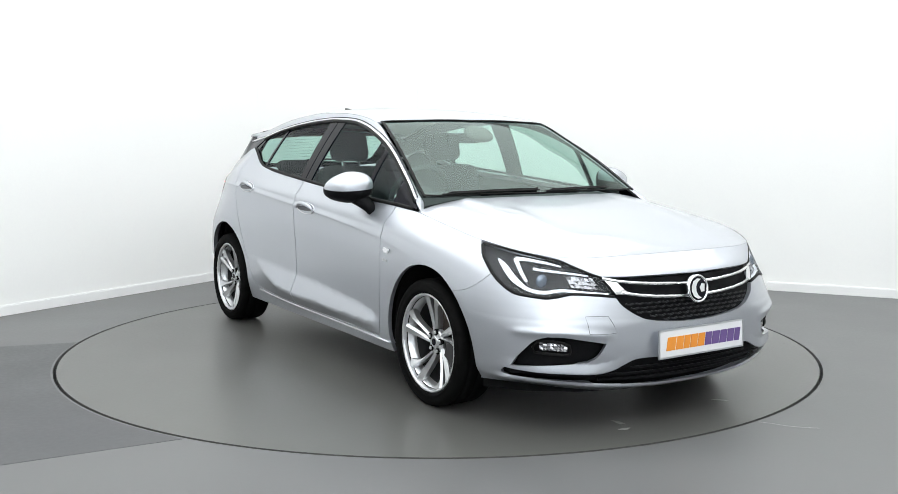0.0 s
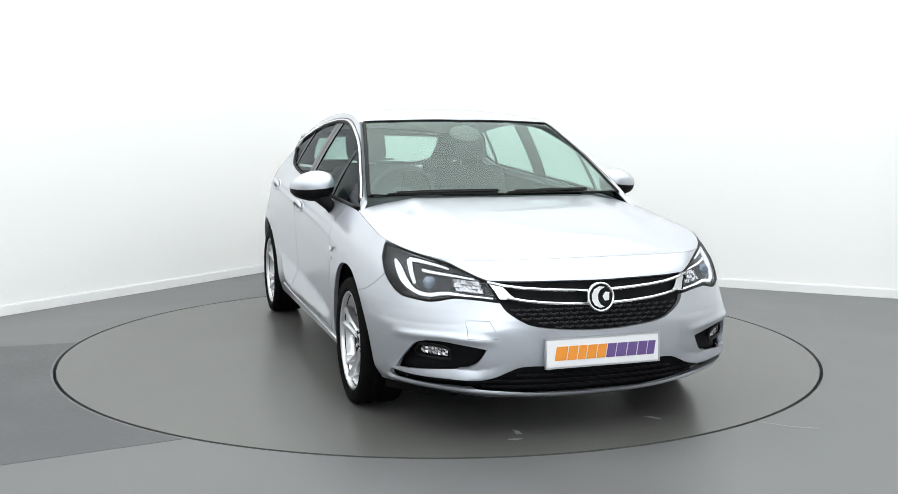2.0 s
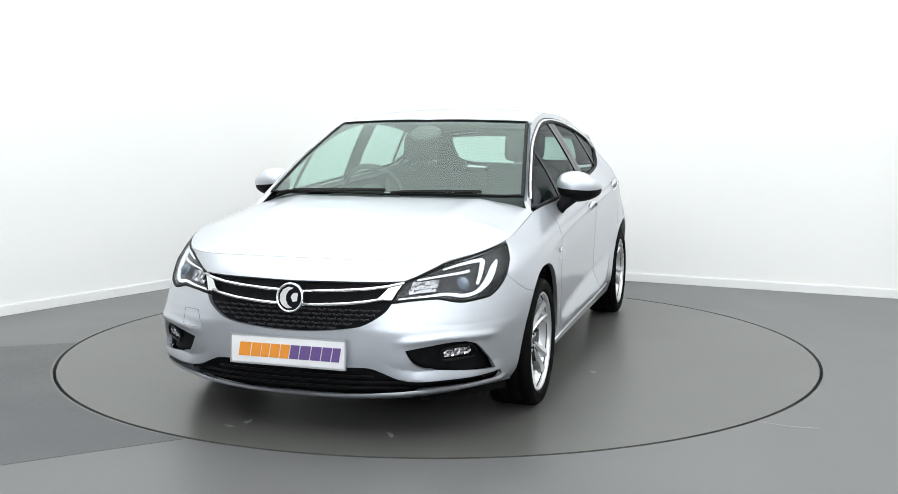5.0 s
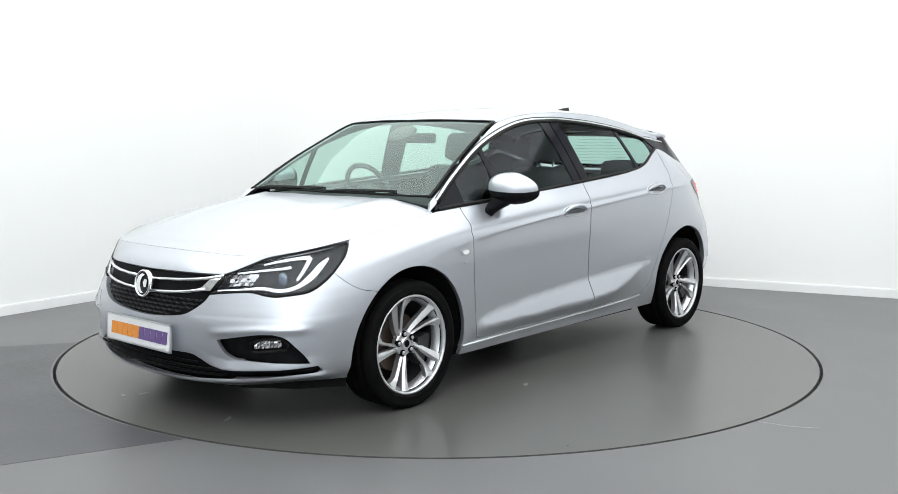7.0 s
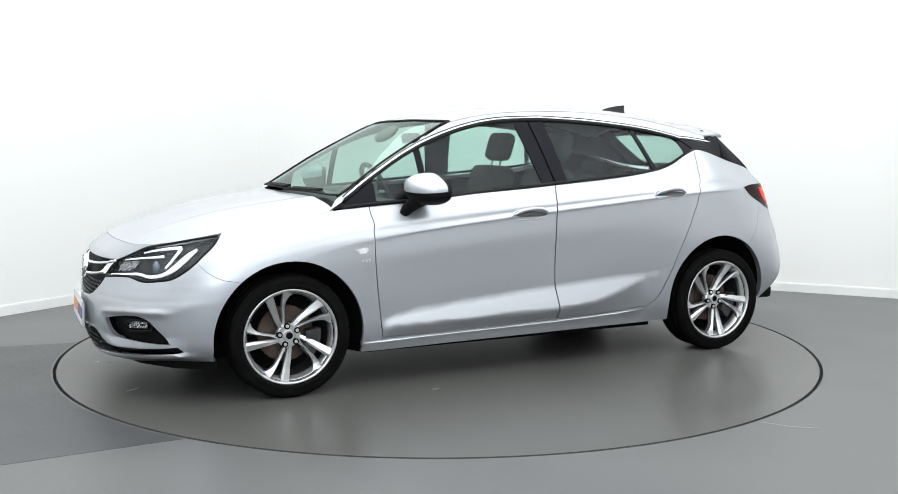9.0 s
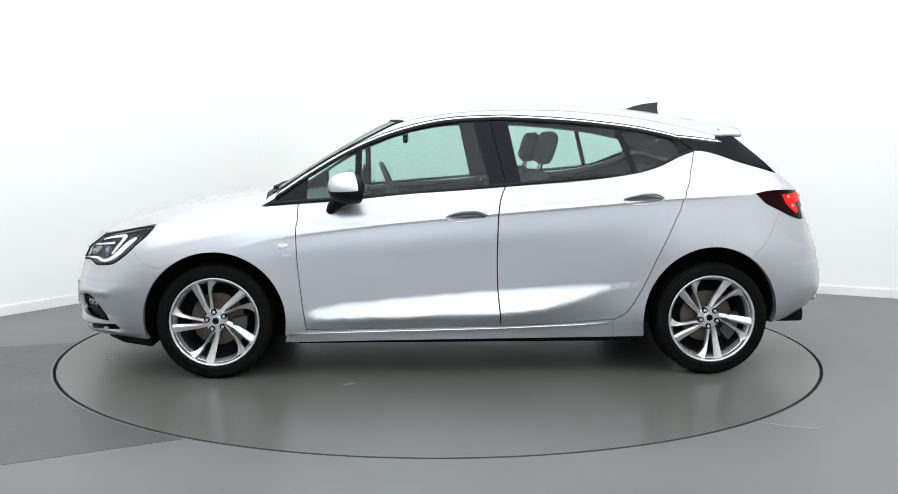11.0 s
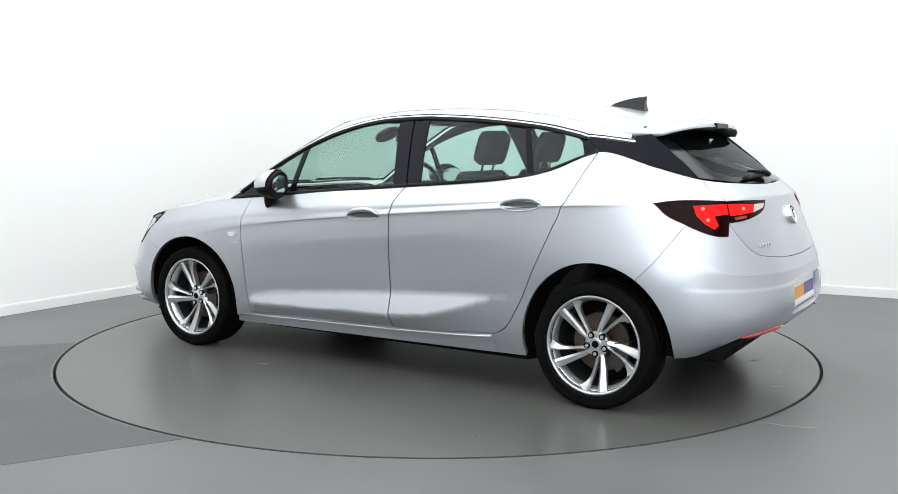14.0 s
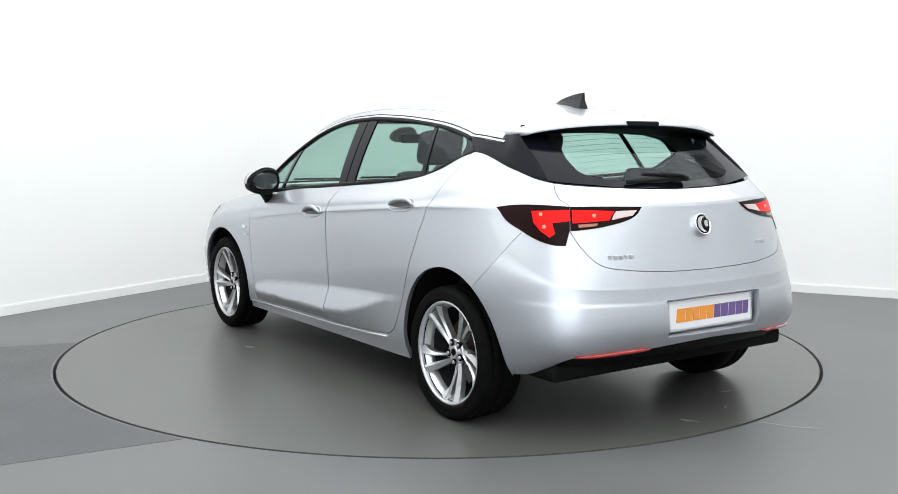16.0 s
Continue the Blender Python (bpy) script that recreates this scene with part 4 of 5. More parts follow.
panes = (("side_window", cut(.555, .555, -.135, -.045), doors_f), ("side_window", cut(-.300, -.240, -.915, -.830), doors_r))
for name, o, parents in panes:
    data = sheet(o, cabin, CELL, 0, .003, lift=-.006)
    for right, par in zip((False, True), parents):
        put(name, data, WINDOW, par, "green-tinted door window", right).visible_shadow = False
tri = ring_of([np.array((.845, low_at(.845) + .01))] + [p + np.array((0, .01)) for p in span(dlo_low, .845, .59)] + [np.array((.590, low_at(.59) + .01)), np.array((.590, top_at(.59) - .012))] +
              [p - np.array((0, .012)) for p in span(dlo_top, .845, .59)][::-1] + [np.array((.845, top_at(.845) - .012))])
for right in (False, True):
    put("corner_window", sheet(tri, cabin, CELL, 0, .003, lift=-.006), WINDOW, doors_f[right], "small fixed window ahead of the door window", right).visible_shadow = False
tip = ring_of([np.array((1.05, low_at(1.05) + .004))] + span(dlo_low, 1.05, .845) + [np.array((.845, low_at(.845) + .004)), np.array((.845, top_at(.845) - .004))] + span(dlo_top, 1.05, .845)[::-1])
pair("pillar_corner", sheet(tip, cabin, CELL, 0, .004, lift=-.004), GLOSS, car, "gloss black front corner trim")
q_glass = ring_of([np.array((-.945, low_at(-.945) + .01))] + [p + np.array((0, .012)) for p in span(dlo_low, -.945, -1.17)] + [np.array((-1.19, 1.198)), np.array((-1.165, 1.255)), np.array((-1.13, 1.276))] +
                  [p - np.array((0, .01)) for p in span(dlo_top, -.86, -1.12)][::-1] + [np.array((-.860, top_at(-.86) - .01))])
for right, par in zip((False, True), doors_r):
    put("quarter_window", sheet(q_glass, cabin, CELL, 0, .003, lift=-.006), WINDOW, par, "small green-tinted fixed window", right).visible_shadow = False
for name, o, lab in (("pillar_cover", cut(-.135, -.045, -.212, -.137, .004), "gloss black centre pillar cover"), ("pillar_cover", cut(-.222, -.147, -.300, -.240, .004), "gloss black centre pillar cover"), ("window_divider", cut(-.915, -.830, -.945, -.860, .004), "black window divider"),
                     ("window_divider", cut(.590, .590, .555, .555, .004), "black window divider")):
    data = sheet(o, cabin, CELL, 0, .008, lift=-.002)
    put(name, data, GLOSS, car, lab), put(name, data, GLOSS, car, lab, True)
pair("pillar_backing", sheet(cut(-.135, -.045, -.300, -.240, .006), cabin, CELL, 0, 0, lift=-.012), RUBBER, car, "black rubber behind the pillar covers")
end_trim = ring_of([np.array((-1.17, low_at(-1.17) + .008)), np.array((-1.262, 1.207)), np.array((-1.186, 1.270)), np.array((-1.13, 1.281)), np.array((-1.165, 1.255)), np.array((-1.19, 1.198))])
pair("window_corner", sheet(end_trim, cabin, CELL, 0, .006, lift=-.003), GLOSS, car, "gloss black window corner")
for right in (1, -1):
    pts = [tuple(cabin(*p) * np.array((1, right, 1)) + np.array((0, right * .001, 0))) for p in dlo_low[1:]]
    part("window_seal", tube(pts, .009, 1.2), RUBBER, car, "black waist seal", smooth=True)
    pts = [tuple(cabin(p[0], p[1] - .004) * np.array((1, right, 1))) for p in dlo_top[1:]]
    part("window_seal", tube(pts, .008, 1.1), RUBBER, car, "black upper window seal", smooth=True)
    pts = [tuple(cabin(p[0], p[1] + .010) * np.array((1, right, 1)) + np.array((0, right * .003, 0))) for p in dlo_top[1:] + [np.array((-1.21, 1.271)), np.array((-1.30, 1.262)), np.array((-1.40, 1.249)), np.array((-1.43, 1.245))]]
    part("bright_strip", tube(pts, .007, 1.0), CHROME, car, "chrome strip over the side windows", smooth=True)
    pts = [tuple(cabin(p[0], p[1] + .020) * np.array((1, right, 1)) + np.array((0, right * .001, 0))) for p in dlo_top[1:] + [np.array((-1.25, 1.267)), np.array((-1.40, 1.249))]]
    part("strip_gap", tube(pts, .0026, 1.0, 6), RUBBER, car, "dark joint above the strip", smooth=True)

# ---- wheels
def blade(points, bm):
    """One spoke with a raised ridge through (radius, degrees, half width, ridge) stations from the hub to the rim."""
    fine = smooth([np.array((r * math.cos(radians(a)), r * math.sin(radians(a)), w, q)) for r, a, w, q in points], 4)
    rows = []
    for k, (x, z, w, q) in enumerate(fine):
        a, b = fine[max(k - 1, 0)], fine[min(k + 1, len(fine) - 1)]
        d = np.array((b[0] - a[0], b[1] - a[1]))
        d /= np.linalg.norm(d)
        f = min(1, max(0, (math.hypot(x, z) - .045) / .18))
        y = .050 + .040 * f ** 1.5
        row = []
        for e, dy in ((-1, -.010), (q, 0), (1, -.010), (.85, -.040), (-.85, -.040)):
            row.append(bm.verts.new((x - d[1] * w * e, y + dy, z + d[0] * w * e)))
        rows.append(row)
    for p, q in zip(rows, rows[1:]):
        for k in range(5):
            bm.faces.new((p[k], p[(k + 1) % 5], q[(k + 1) % 5], q[k]))
    bm.faces.new(rows[0])
    bm.faces.new(rows[-1][::-1])


def disc(bm, r, y0, y1, cx=0, cz=0, n=20, bev=0.0):
    prof = [(0.0001, y1), (r - bev, y1), (r, y1 - bev), (r, y0)]
    rows = [[bm.verts.new((cx + q * math.cos(2 * math.pi * k / n), y, cz + q * math.sin(2 * math.pi * k / n))) for k in range(n)] for q, y in prof]
    for a, b in zip(rows, rows[1:]):
        for k in range(n):
            bm.faces.new((a[k], a[(k + 1) % n], b[(k + 1) % n], b[k]))


wheel_data = {}
bm = lathe([(.223, .078), (.224, .092), (.228, .098), (.234, .100), (.238, .096), (.238, .088), (.232, .083)])
wheel_data["lip"] = mesh_of(bm, "rim", ALLOY, True)
wheel_data["step"] = mesh_of(lathe([(.221, .074), (.217, .070), (.214, .060), (.208, .052), (.2065, .030)]), "rim_step", ALLOY, True)
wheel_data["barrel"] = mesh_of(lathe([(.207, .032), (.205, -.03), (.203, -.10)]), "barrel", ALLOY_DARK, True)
wheel_data["tyre"] = mesh_of(lathe([(.226, .08), (.236, .093), (.242, .103), (.256, .109), (.258, .107), (.272, .111), (.288, .107), (.290, .105), (.299, .097), (.304, .085), (.305, .06), (.301, .058), (.301, .052), (.305, .05), (.305, .003), (.301, .001),
                                    (.301, -.005), (.305, -.007), (.305, -.06), (.304, -.085), (.299, -.097), (.272, -.111), (.242, -.103), (.226, -.08)]), "tyre", TYRE, True)
bm = bmesh.new()
blade(((.040, -20, .010, .3), (.085, -9, .0125, .3), (.140, -3, .0165, .35), (.190, -.5, .020, .4), (.223, .5, .022, .4)), bm)
wheel_data["spoke"] = mesh_of(bm, "spoke", ALLOY)
bm = bmesh.new()
blade(((.045, 0, .010, 0), (.085, 12, .0075, -.1), (.135, 16.5, .0075, -.2), (.175, 19.5, .011, -.4), (.205, 23, .019, -.6), (.223, 25.5, .027, -.7)), bm)
wheel_data["spoke_b"] = mesh_of(bm, "spoke", ALLOY)
bm = bmesh.new()
disc(bm, .060, .02, .050, n=30, bev=.006)
wheel_data["hub"] = mesh_of(bm, "hub", ALLOY)
bm = bmesh.new()
disc(bm, .029, .05, .060, n=24, bev=.003)
wheel_data["cap"] = mesh_of(bm, "hub_cap", SATIN)
bm = bmesh.new()
disc(bm, .017, .05, .0615, n=20)
wheel_data["cap_mark"] = mesh_of(bm, "cap_mark", GLOSS)
bm = bmesh.new()
disc(bm, .0155, .04, .0562, n=14)
wheel_data["hole"] = mesh_of(bm, "nut_hole", SHELL)
bm = bmesh.new()
disc(bm, .0095, .04, .062, n=6, bev=.002)
wheel_data["nut"] = mesh_of(bm, "wheel_nut", SATIN)
bm = bmesh.new()
disc(bm, .142, -.035, -.012, n=40, bev=.002)
wheel_data["disc"] = mesh_of(bm, "brake_disc", DISC)
bm = bmesh.new()
disc(bm, .204, -.100, -.095, n=40)
wheel_data["back"] = mesh_of(bm, "back_plate", SHELL)
bm = bmesh.new()
prism(bm, [(.09 * math.cos(a), .09 * math.sin(a)) for a in np.linspace(-.5, .5, 7)] + [(.165 * math.cos(a), .165 * math.sin(a)) for a in np.linspace(.5, -.5, 7)], -.05, .012)
bmesh.ops.transform(bm, matrix=Matrix.Rotation(radians(90), 4, "X"), verts=bm.verts)
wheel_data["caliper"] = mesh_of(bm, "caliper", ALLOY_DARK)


def wheel(x, y, right, turn):
    base = new("wheel", wheel_data["lip"])
    base.parent = car
    tagged(base, "silver five-twin-spoke alloy wheel with black tyre")
    base.matrix_basis = pose(x, y, .305, 0, 0, 180 if right else 0)

    def add(name, key, m=Matrix.Identity(4), label=""):
        o = new(name, wheel_data[key])
        o.parent = base
        o.matrix_basis = m
        tagged(o, label)

    add("tyre", "tyre", label="black rubber tyre")
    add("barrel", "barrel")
    add("rim_step", "step", label="bright inner step of the rim")
    add("hub", "hub")
    add("hub_cap", "cap")
    add("cap_mark", "cap_mark", label="dark round cap mark")
    add("brake_disc", "disc", label="rusty steel brake disc")
    add("back_plate", "back")
    add("caliper", "caliper", Matrix.Rotation(radians(160), 4, "Y"))
    for k in range(5):
        m = Matrix.Rotation(radians(turn + 72 * k), 4, "Y")
        add("spoke", "spoke", m)
        add("spoke", "spoke_b", m)
        m = Matrix.Rotation(radians(turn + 72 * k - 17), 4, "Y")
        add("nut_hole", "hole", m @ Matrix.Translation((.0475, 0, 0)))
        add("wheel_nut", "nut", m @ Matrix.Translation((.0475, 0, 0)))


wheel(1.331, .785, False, 10)
wheel(1.331, -.785, True, 63)
wheel(-1.331, .790, False, 31)
wheel(-1.331, -.790, True, 45)

# ---- front: grille, lamps, intake
whole_grille = ring_of(grille_low, [grille_top[-1]], grille_top[::-1], lamp_in[::-1])
grille = put("grille", sheet(whole_grille, side, FINE, 0, 0, both=True, lift=-.022), PLASTIC, car, "black honeycomb radiator grille")


def both_tubes(name, pts, r, mat, parent, label="", flat=1.0, n=8, taper=None):
    for s in (1, -1):
        bm = tube(pts, r, flat, n, taper=taper)
        part(name, bm if s > 0 else mirrored(bm), mat, parent, label, smooth=True)


both_tubes("grille_bar", [on("f", y, z, .002) for y, z in ((.05, .634), (.15, .638), (.25, .644), (.34, .651), (.41, .660), (.468, .672))], .0075, CHROME, grille, "chrome upper grille bar")
both_tubes("grille_bar", [on("f", y, z, .002) for y, z in ((.05, .580), (.15, .584), (.25, .591), (.33, .600), (.40, .612))], .0075, CHROME, grille, "chrome lower grille bar")
tip_plate = ring_of([find("f", y, z) for y, z in ((.345, .597), (.40, .606), (.428, .606), (.445, .64), (.466, .673), (.42, .664), (.40, .640), (.385, .622))])
pair("grille_wing", sheet(tip_plate, side, FINE, 0, .012, lift=.004), CHROME, grille, "chrome end of the grille bars")
bm = bmesh.new()
for j in range(5):
    z = .488 + j * .019
    for k in range(-9, 10):
        y = k * .046 + (.023 if j % 2 else 0)
        lim = .10 + .34 * math.sqrt(max(0, (z - .478) / .085)) if z < .56 else .41
        if abs(y) > lim - .02:
            continue
        pts = [Vector(on("f", abs(y + d), z + dz, -.012)) for d, dz in ((-.019, .0022), (0, -.0025), (.019, .0022))]
        for q, d in zip(pts, (-.019, 0, .019)):
            q.y = y + d
        t = tube(pts, .0036, 1.2, 6)
        me = bpy.data.meshes.new("tmp")
        t.to_mesh(me)
        t.free()
        bm.from_mesh(me)
        bpy.data.meshes.remove(me)
tagged(part("grille_mesh", bm, material("dark_grille_mesh", (0.012, 0.012, 0.014), 0.3, Specular_IOR_Level=0.25), grille, "dark dashed honeycomb mesh"), kind="stuff")

whole_slot = ring_of(slot_top, slot_up, slot_low)
intake = put("lower_intake", sheet(whole_slot, side, FINE, 0, 0, both=True, lift=-.028), PLASTIC, car, "black lower air intake")
for z, w in ((.285, .36), (.258, .52), (.232, .50)):
    pts = [on("f", abs(y), z, -.012) for y in np.linspace(-w, w, 21)]
    pts = [(p[0], y, p[2]) for p, y in zip(pts, np.linspace(-w, w, 21))]
    part("intake_slat", tube(pts, .005, 1.2, 6), PLASTIC, intake, smooth=True)
fog_sheet = sheet(fog, side, FINE, 0, 0, lift=-.045)
for s, ob in zip((1, -1), pair("fog_recess", fog_sheet, PLASTIC, car, "black fog lamp recess")):
    bm = bmesh.new()
    pick = random.Random(4)
    for j in range(8):
        for k in range(3):
            y, z, w = .648 + j * .0125, .371 + k * .0115 + j * .0009, .0058
            c = [on("f", y + dy, z + dz, -.020 - pick.random() * .008) for dy, dz in ((-w, -w), (w, -w), (w, w), (-w, w))]
            deep = [on("f", y + dy, z + dz, -.040) for dy, dz in ((-w, -w), (w, -w), (w, w), (-w, w))]
            a, b = [bm.verts.new(p) for p in c], [bm.verts.new(p) for p in deep]
            bm.faces.new(a)
            for q in range(4):
                bm.faces.new((a[q], b[q], b[(q + 1) % 4], a[(q + 1) % 4]))
    part("fog_lamp", bm if s > 0 else mirrored(bm), LAMP_BOWL, ob, "clear fog lamp with faceted reflector")
    bm = tube([on("f", y, z, -.018) for y, z in ((.632, .352), (.66, .352), (.71, .356), (.755, .362), (.762, .385), (.745, .412), (.70, .412), (.655, .404), (.634, .392), (.630, .365))], .006, 1, 6, closed=True)
    part("lamp_surround", bm if s > 0 else mirrored(bm), RUBBER, ob, smooth=True)

lamp_outline = ring_of(lamp_low, lamp_in, lamp_top, lamp_back)
for s in (1, -1):
    R = s < 0
    lamp_body = put("headlamp", sheet(lamp_outline, side, FINE, 0, 0, lift=-.026), LAMP_DARK, car, "dark headlamp with white light signature", R)
    lens = put("lens", sheet(lamp_outline, side, FINE, .004, .004, lift=.001), CLEAR, lamp_body, "clear lamp cover", R)
    lens.visible_shadow = False

    def bead(name, pts, r, mat, label="", flat=1.0, lift=-.010, taper=None):
        bm = tube([on(*p, lift) for p in pts], r, flat, taper=taper)
        part(name, bm if s > 0 else mirrored(bm), mat, lamp_body, label, smooth=True)

    bead("lamp_edge", [("f", .435, .597), ("f", .50, .605), ("f", .60, .611), ("f", .65, .600), ("f", .69, .594), ("f", .722, .597), ("x", 1.885, .608), ("x", 1.842, .630), ("x", 1.80, .660), ("x", 1.765, .690), ("x", 1.70, .748), ("x", 1.655, .800)], .007, RUBBER, "black lamp edge", lift=-.002)
    bead("lamp_edge", [("f", .44, .61), ("f", .45, .64), ("f", .470, .676), ("f", .51, .693), ("f", .60, .742), ("f", .66, .760), ("x", 1.85, .772), ("x", 1.756, .792), ("x", 1.655, .806)], .006, RUBBER, "black lamp edge", lift=-.002)
    band = [("f", .455, .610, .004), ("f", .50, .614, .004), ("f", .555, .619, .0045), ("f", .615, .627, .005), ("f", .652, .625, .0055), ("f", .69, .618, .006), ("f", .733, .627, .008), ("x", 1.862, .664, .012), ("x", 1.808, .712, .012), ("x", 1.758, .750, .003)]
    ring = ring_of(smooth([find(k, a, z - w) for k, a, z, w in band], 4), smooth([find(k, a, z + w) for k, a, z, w in band[::-1]], 4))
    put("light_strip", sheet(ring, side, (1 / 15 / 12, 1 / 9 / 12), 0, .010, lift=-.008), DRL, lamp_body, "lit white lower strip", R)
    bead("light_strip", [("f", .515, .686), ("f", .56, .693), ("f", .62, .701), ("f", .68, .709), ("x", 1.90, .714)], .0058, DRL, "lit white middle strip", taper=lambda f: .6 + .5 * f)
    bead("light_strip", [("f", .605, .724), ("f", .64, .735), ("f", .675, .744), ("x", 1.86, .751), ("x", 1.822, .754)], .0075, DRL, "lit white upper strip", taper=lambda f: .5 + .7 * f)
    bead("light_strip", [("x", 1.822, .752), ("x", 1.842, .728), ("x", 1.872, .692), ("x", 1.900, .660)], .012, DRL, "lit white side strip", flat=.7, taper=lambda f: 1.0 - .35 * f)
    bm = bmesh.new()
    pick = random.Random(9)
    for j in range(6):
        for k in range(3):
            y, z, w = .500 + j * .0165 + k * .004, .640 + k * .0155 + j * .0015, .0085
            c = [on("f", y + dy, z + dz, -.010 - pick.random() * .010) for dy, dz in ((-w, -w), (w, -w), (w, w), (-w, w))]
            deep = [on("f", y + dy, z + dz, -.024) for dy, dz in ((-w, -w), (w, -w), (w, w), (-w, w))]
            a, b = [bm.verts.new(p) for p in c], [bm.verts.new(p) for p in deep]
            bm.faces.new(a)
            for q in range(4):
                bm.faces.new((a[q], b[q], b[(q + 1) % 4], a[(q + 1) % 4]))
    part("reflector_bowl", bm if s > 0 else mirrored(bm), LAMP_BOWL, lamp_body, "bright faceted reflector")
    c = Vector(on("f", .685, .668, -.024))
    bm = bmesh.new()
    bmesh.ops.create_uvsphere(bm, u_segments=24, v_segments=14, radius=.031)
    for v in bm.verts:
        v.co = Vector((c.x + v.co.x * .6, (c.y + v.co.y) * s, c.z + v.co.z))
    part("projector", bm, LENS_BALL, lamp_body, "glassy projector lens", smooth=True)

# ---- rear lamps
outer = ring_of(lamp_over, line(("r", .632, .988), ("r", .655, .890)), lamp_foot[::-1], lamp_under[::-1])
inner_l = ring_of(line(("r", .631, .987), ("r", .50, .987), ("r", .31, .981)), line(("r", .31, .981), ("r", .345, .953), ("r", .41, .926), ("r", .52, .904), ("r", .653, .889)))
patch = lambda pts, **k: sheet(ring_of([find(*p) for p in pts]), side, FINE, 0, .003, **k)
lit_out = patch([("x", -1.745, .968), ("x", -1.80, .971), ("r", .66, .974), ("r", .636, .974), ("r", .643, .930), ("x", -1.832, .922), ("x", -1.852, .879), ("x", -1.84, .862), ("x", -1.80, .888), ("x", -1.765, .922)], lift=.0055)
lit_in = patch([("r", .629, .974), ("r", .55, .972), ("r", .455, .966), ("r", .488, .930), ("r", .56, .925), ("r", .638, .920)], lift=.0055)
pale = patch([("r", .448, .966), ("r", .345, .967), ("r", .375, .946), ("r", .480, .930)], lift=.0055)
amber = patch([("r", .62, .915), ("r", .54, .919), ("r", .55, .908), ("r", .62, .902)], lift=.0055)
for s in (1, -1):
    R = s < 0
    tl = put("tail_lamp", sheet(outer, side, FINE, .0005, .02, lift=.0035), RED_DARK, car, "dark red tail lamp, lit", R)
    put("lit_area", lit_out, RED_LIT, tl, "glowing red light guide", R)
    ti = put("tail_lamp_inner", sheet(inner_l, side, FINE, .0005, .02, lift=.0035), RED_DARK, tailgate, "inner dark red tail lamp, lit", R)
    put("lit_area", lit_in, RED_LIT, ti, "glowing red light guide", R)
    put("clear_area", pale, WHITE_LENS, ti, "pale reversing lens", R)
    put("amber_area", amber, AMBER, ti, "amber indicator lens", R)
    for par, k, a, z in ((tl, "x", -1.785, .955), (tl, "x", -1.81, .905), (ti, "r", .55, .950)):
        c = Vector(on(k, a, z, .006))
        bm = bmesh.new()
        bmesh.ops.create_uvsphere(bm, u_segments=12, v_segments=8, radius=.008, matrix=Matrix.Translation((c.x, c.y * s, c.z)))
        part("bulb", bm, RED_SPOT, par, "bright red bulb", smooth=True)

# ---- plates with slanted blocks in place of the dealer's mark
def plate(name, x, z, facing, tilt, label):
    bm = bmesh.new()
    box(bm, (0, -.262, -.057), (.010, .262, .057), bevel=.003)
    base = part(name, bm, PLATE, car, label)
    base.matrix_basis = pose(x, 0, z, 0, tilt, 0 if facing > 0 else 180)
    bm = bmesh.new()
    for lo, hi in (((.002, -.268, -.063), (.011, -.262, .063)), ((.002, .262, -.063), (.011, .268, .063)), ((.002, -.268, .057), (.011, .268, .063)), ((.002, -.268, -.063), (.011, .268, -.057))):
        box(bm, lo, hi)
    part("plate_surround", bm, SATIN, base, "grey plate surround")
    wide = [.052, .042, .036, .042, .040, .040, .046, .044, .042, .034]
    y = -.226
    for k, w in enumerate(wide):
        bm = bmesh.new()
        h, sl = .029, .010
        a = [(y, -h), (y + w, -h), (y + w + sl, h), (y + sl, h)]
        lo = [bm.verts.new((.0102, p, q)) for p, q in a]
        hi = [bm.verts.new((.0125, p, q)) for p, q in a]
        bm.faces.new(hi)
        bm.faces.new(lo[::-1])
        for i in range(4):
            bm.faces.new((lo[i], lo[(i + 1) % 4], hi[(i + 1) % 4], hi[i]))
        o = part("mark_block", bm, ORANGE if k < 5 else PURPLE, base, "slanted orange block" if k < 5 else "slanted purple block")
        y += w + .005
    return base


plate("number_plate", 2.226, .384, 1, -2, "white plate with slanted orange and purple blocks")
plate("number_plate", -2.074, .520, -1, -6, "white rear plate with slanted orange and purple blocks")
bm = bmesh.new()
box(bm, (-2.072, -.305, .432), (-2.055, .305, .61))
part("plate_recess", bm, PAINT, car)

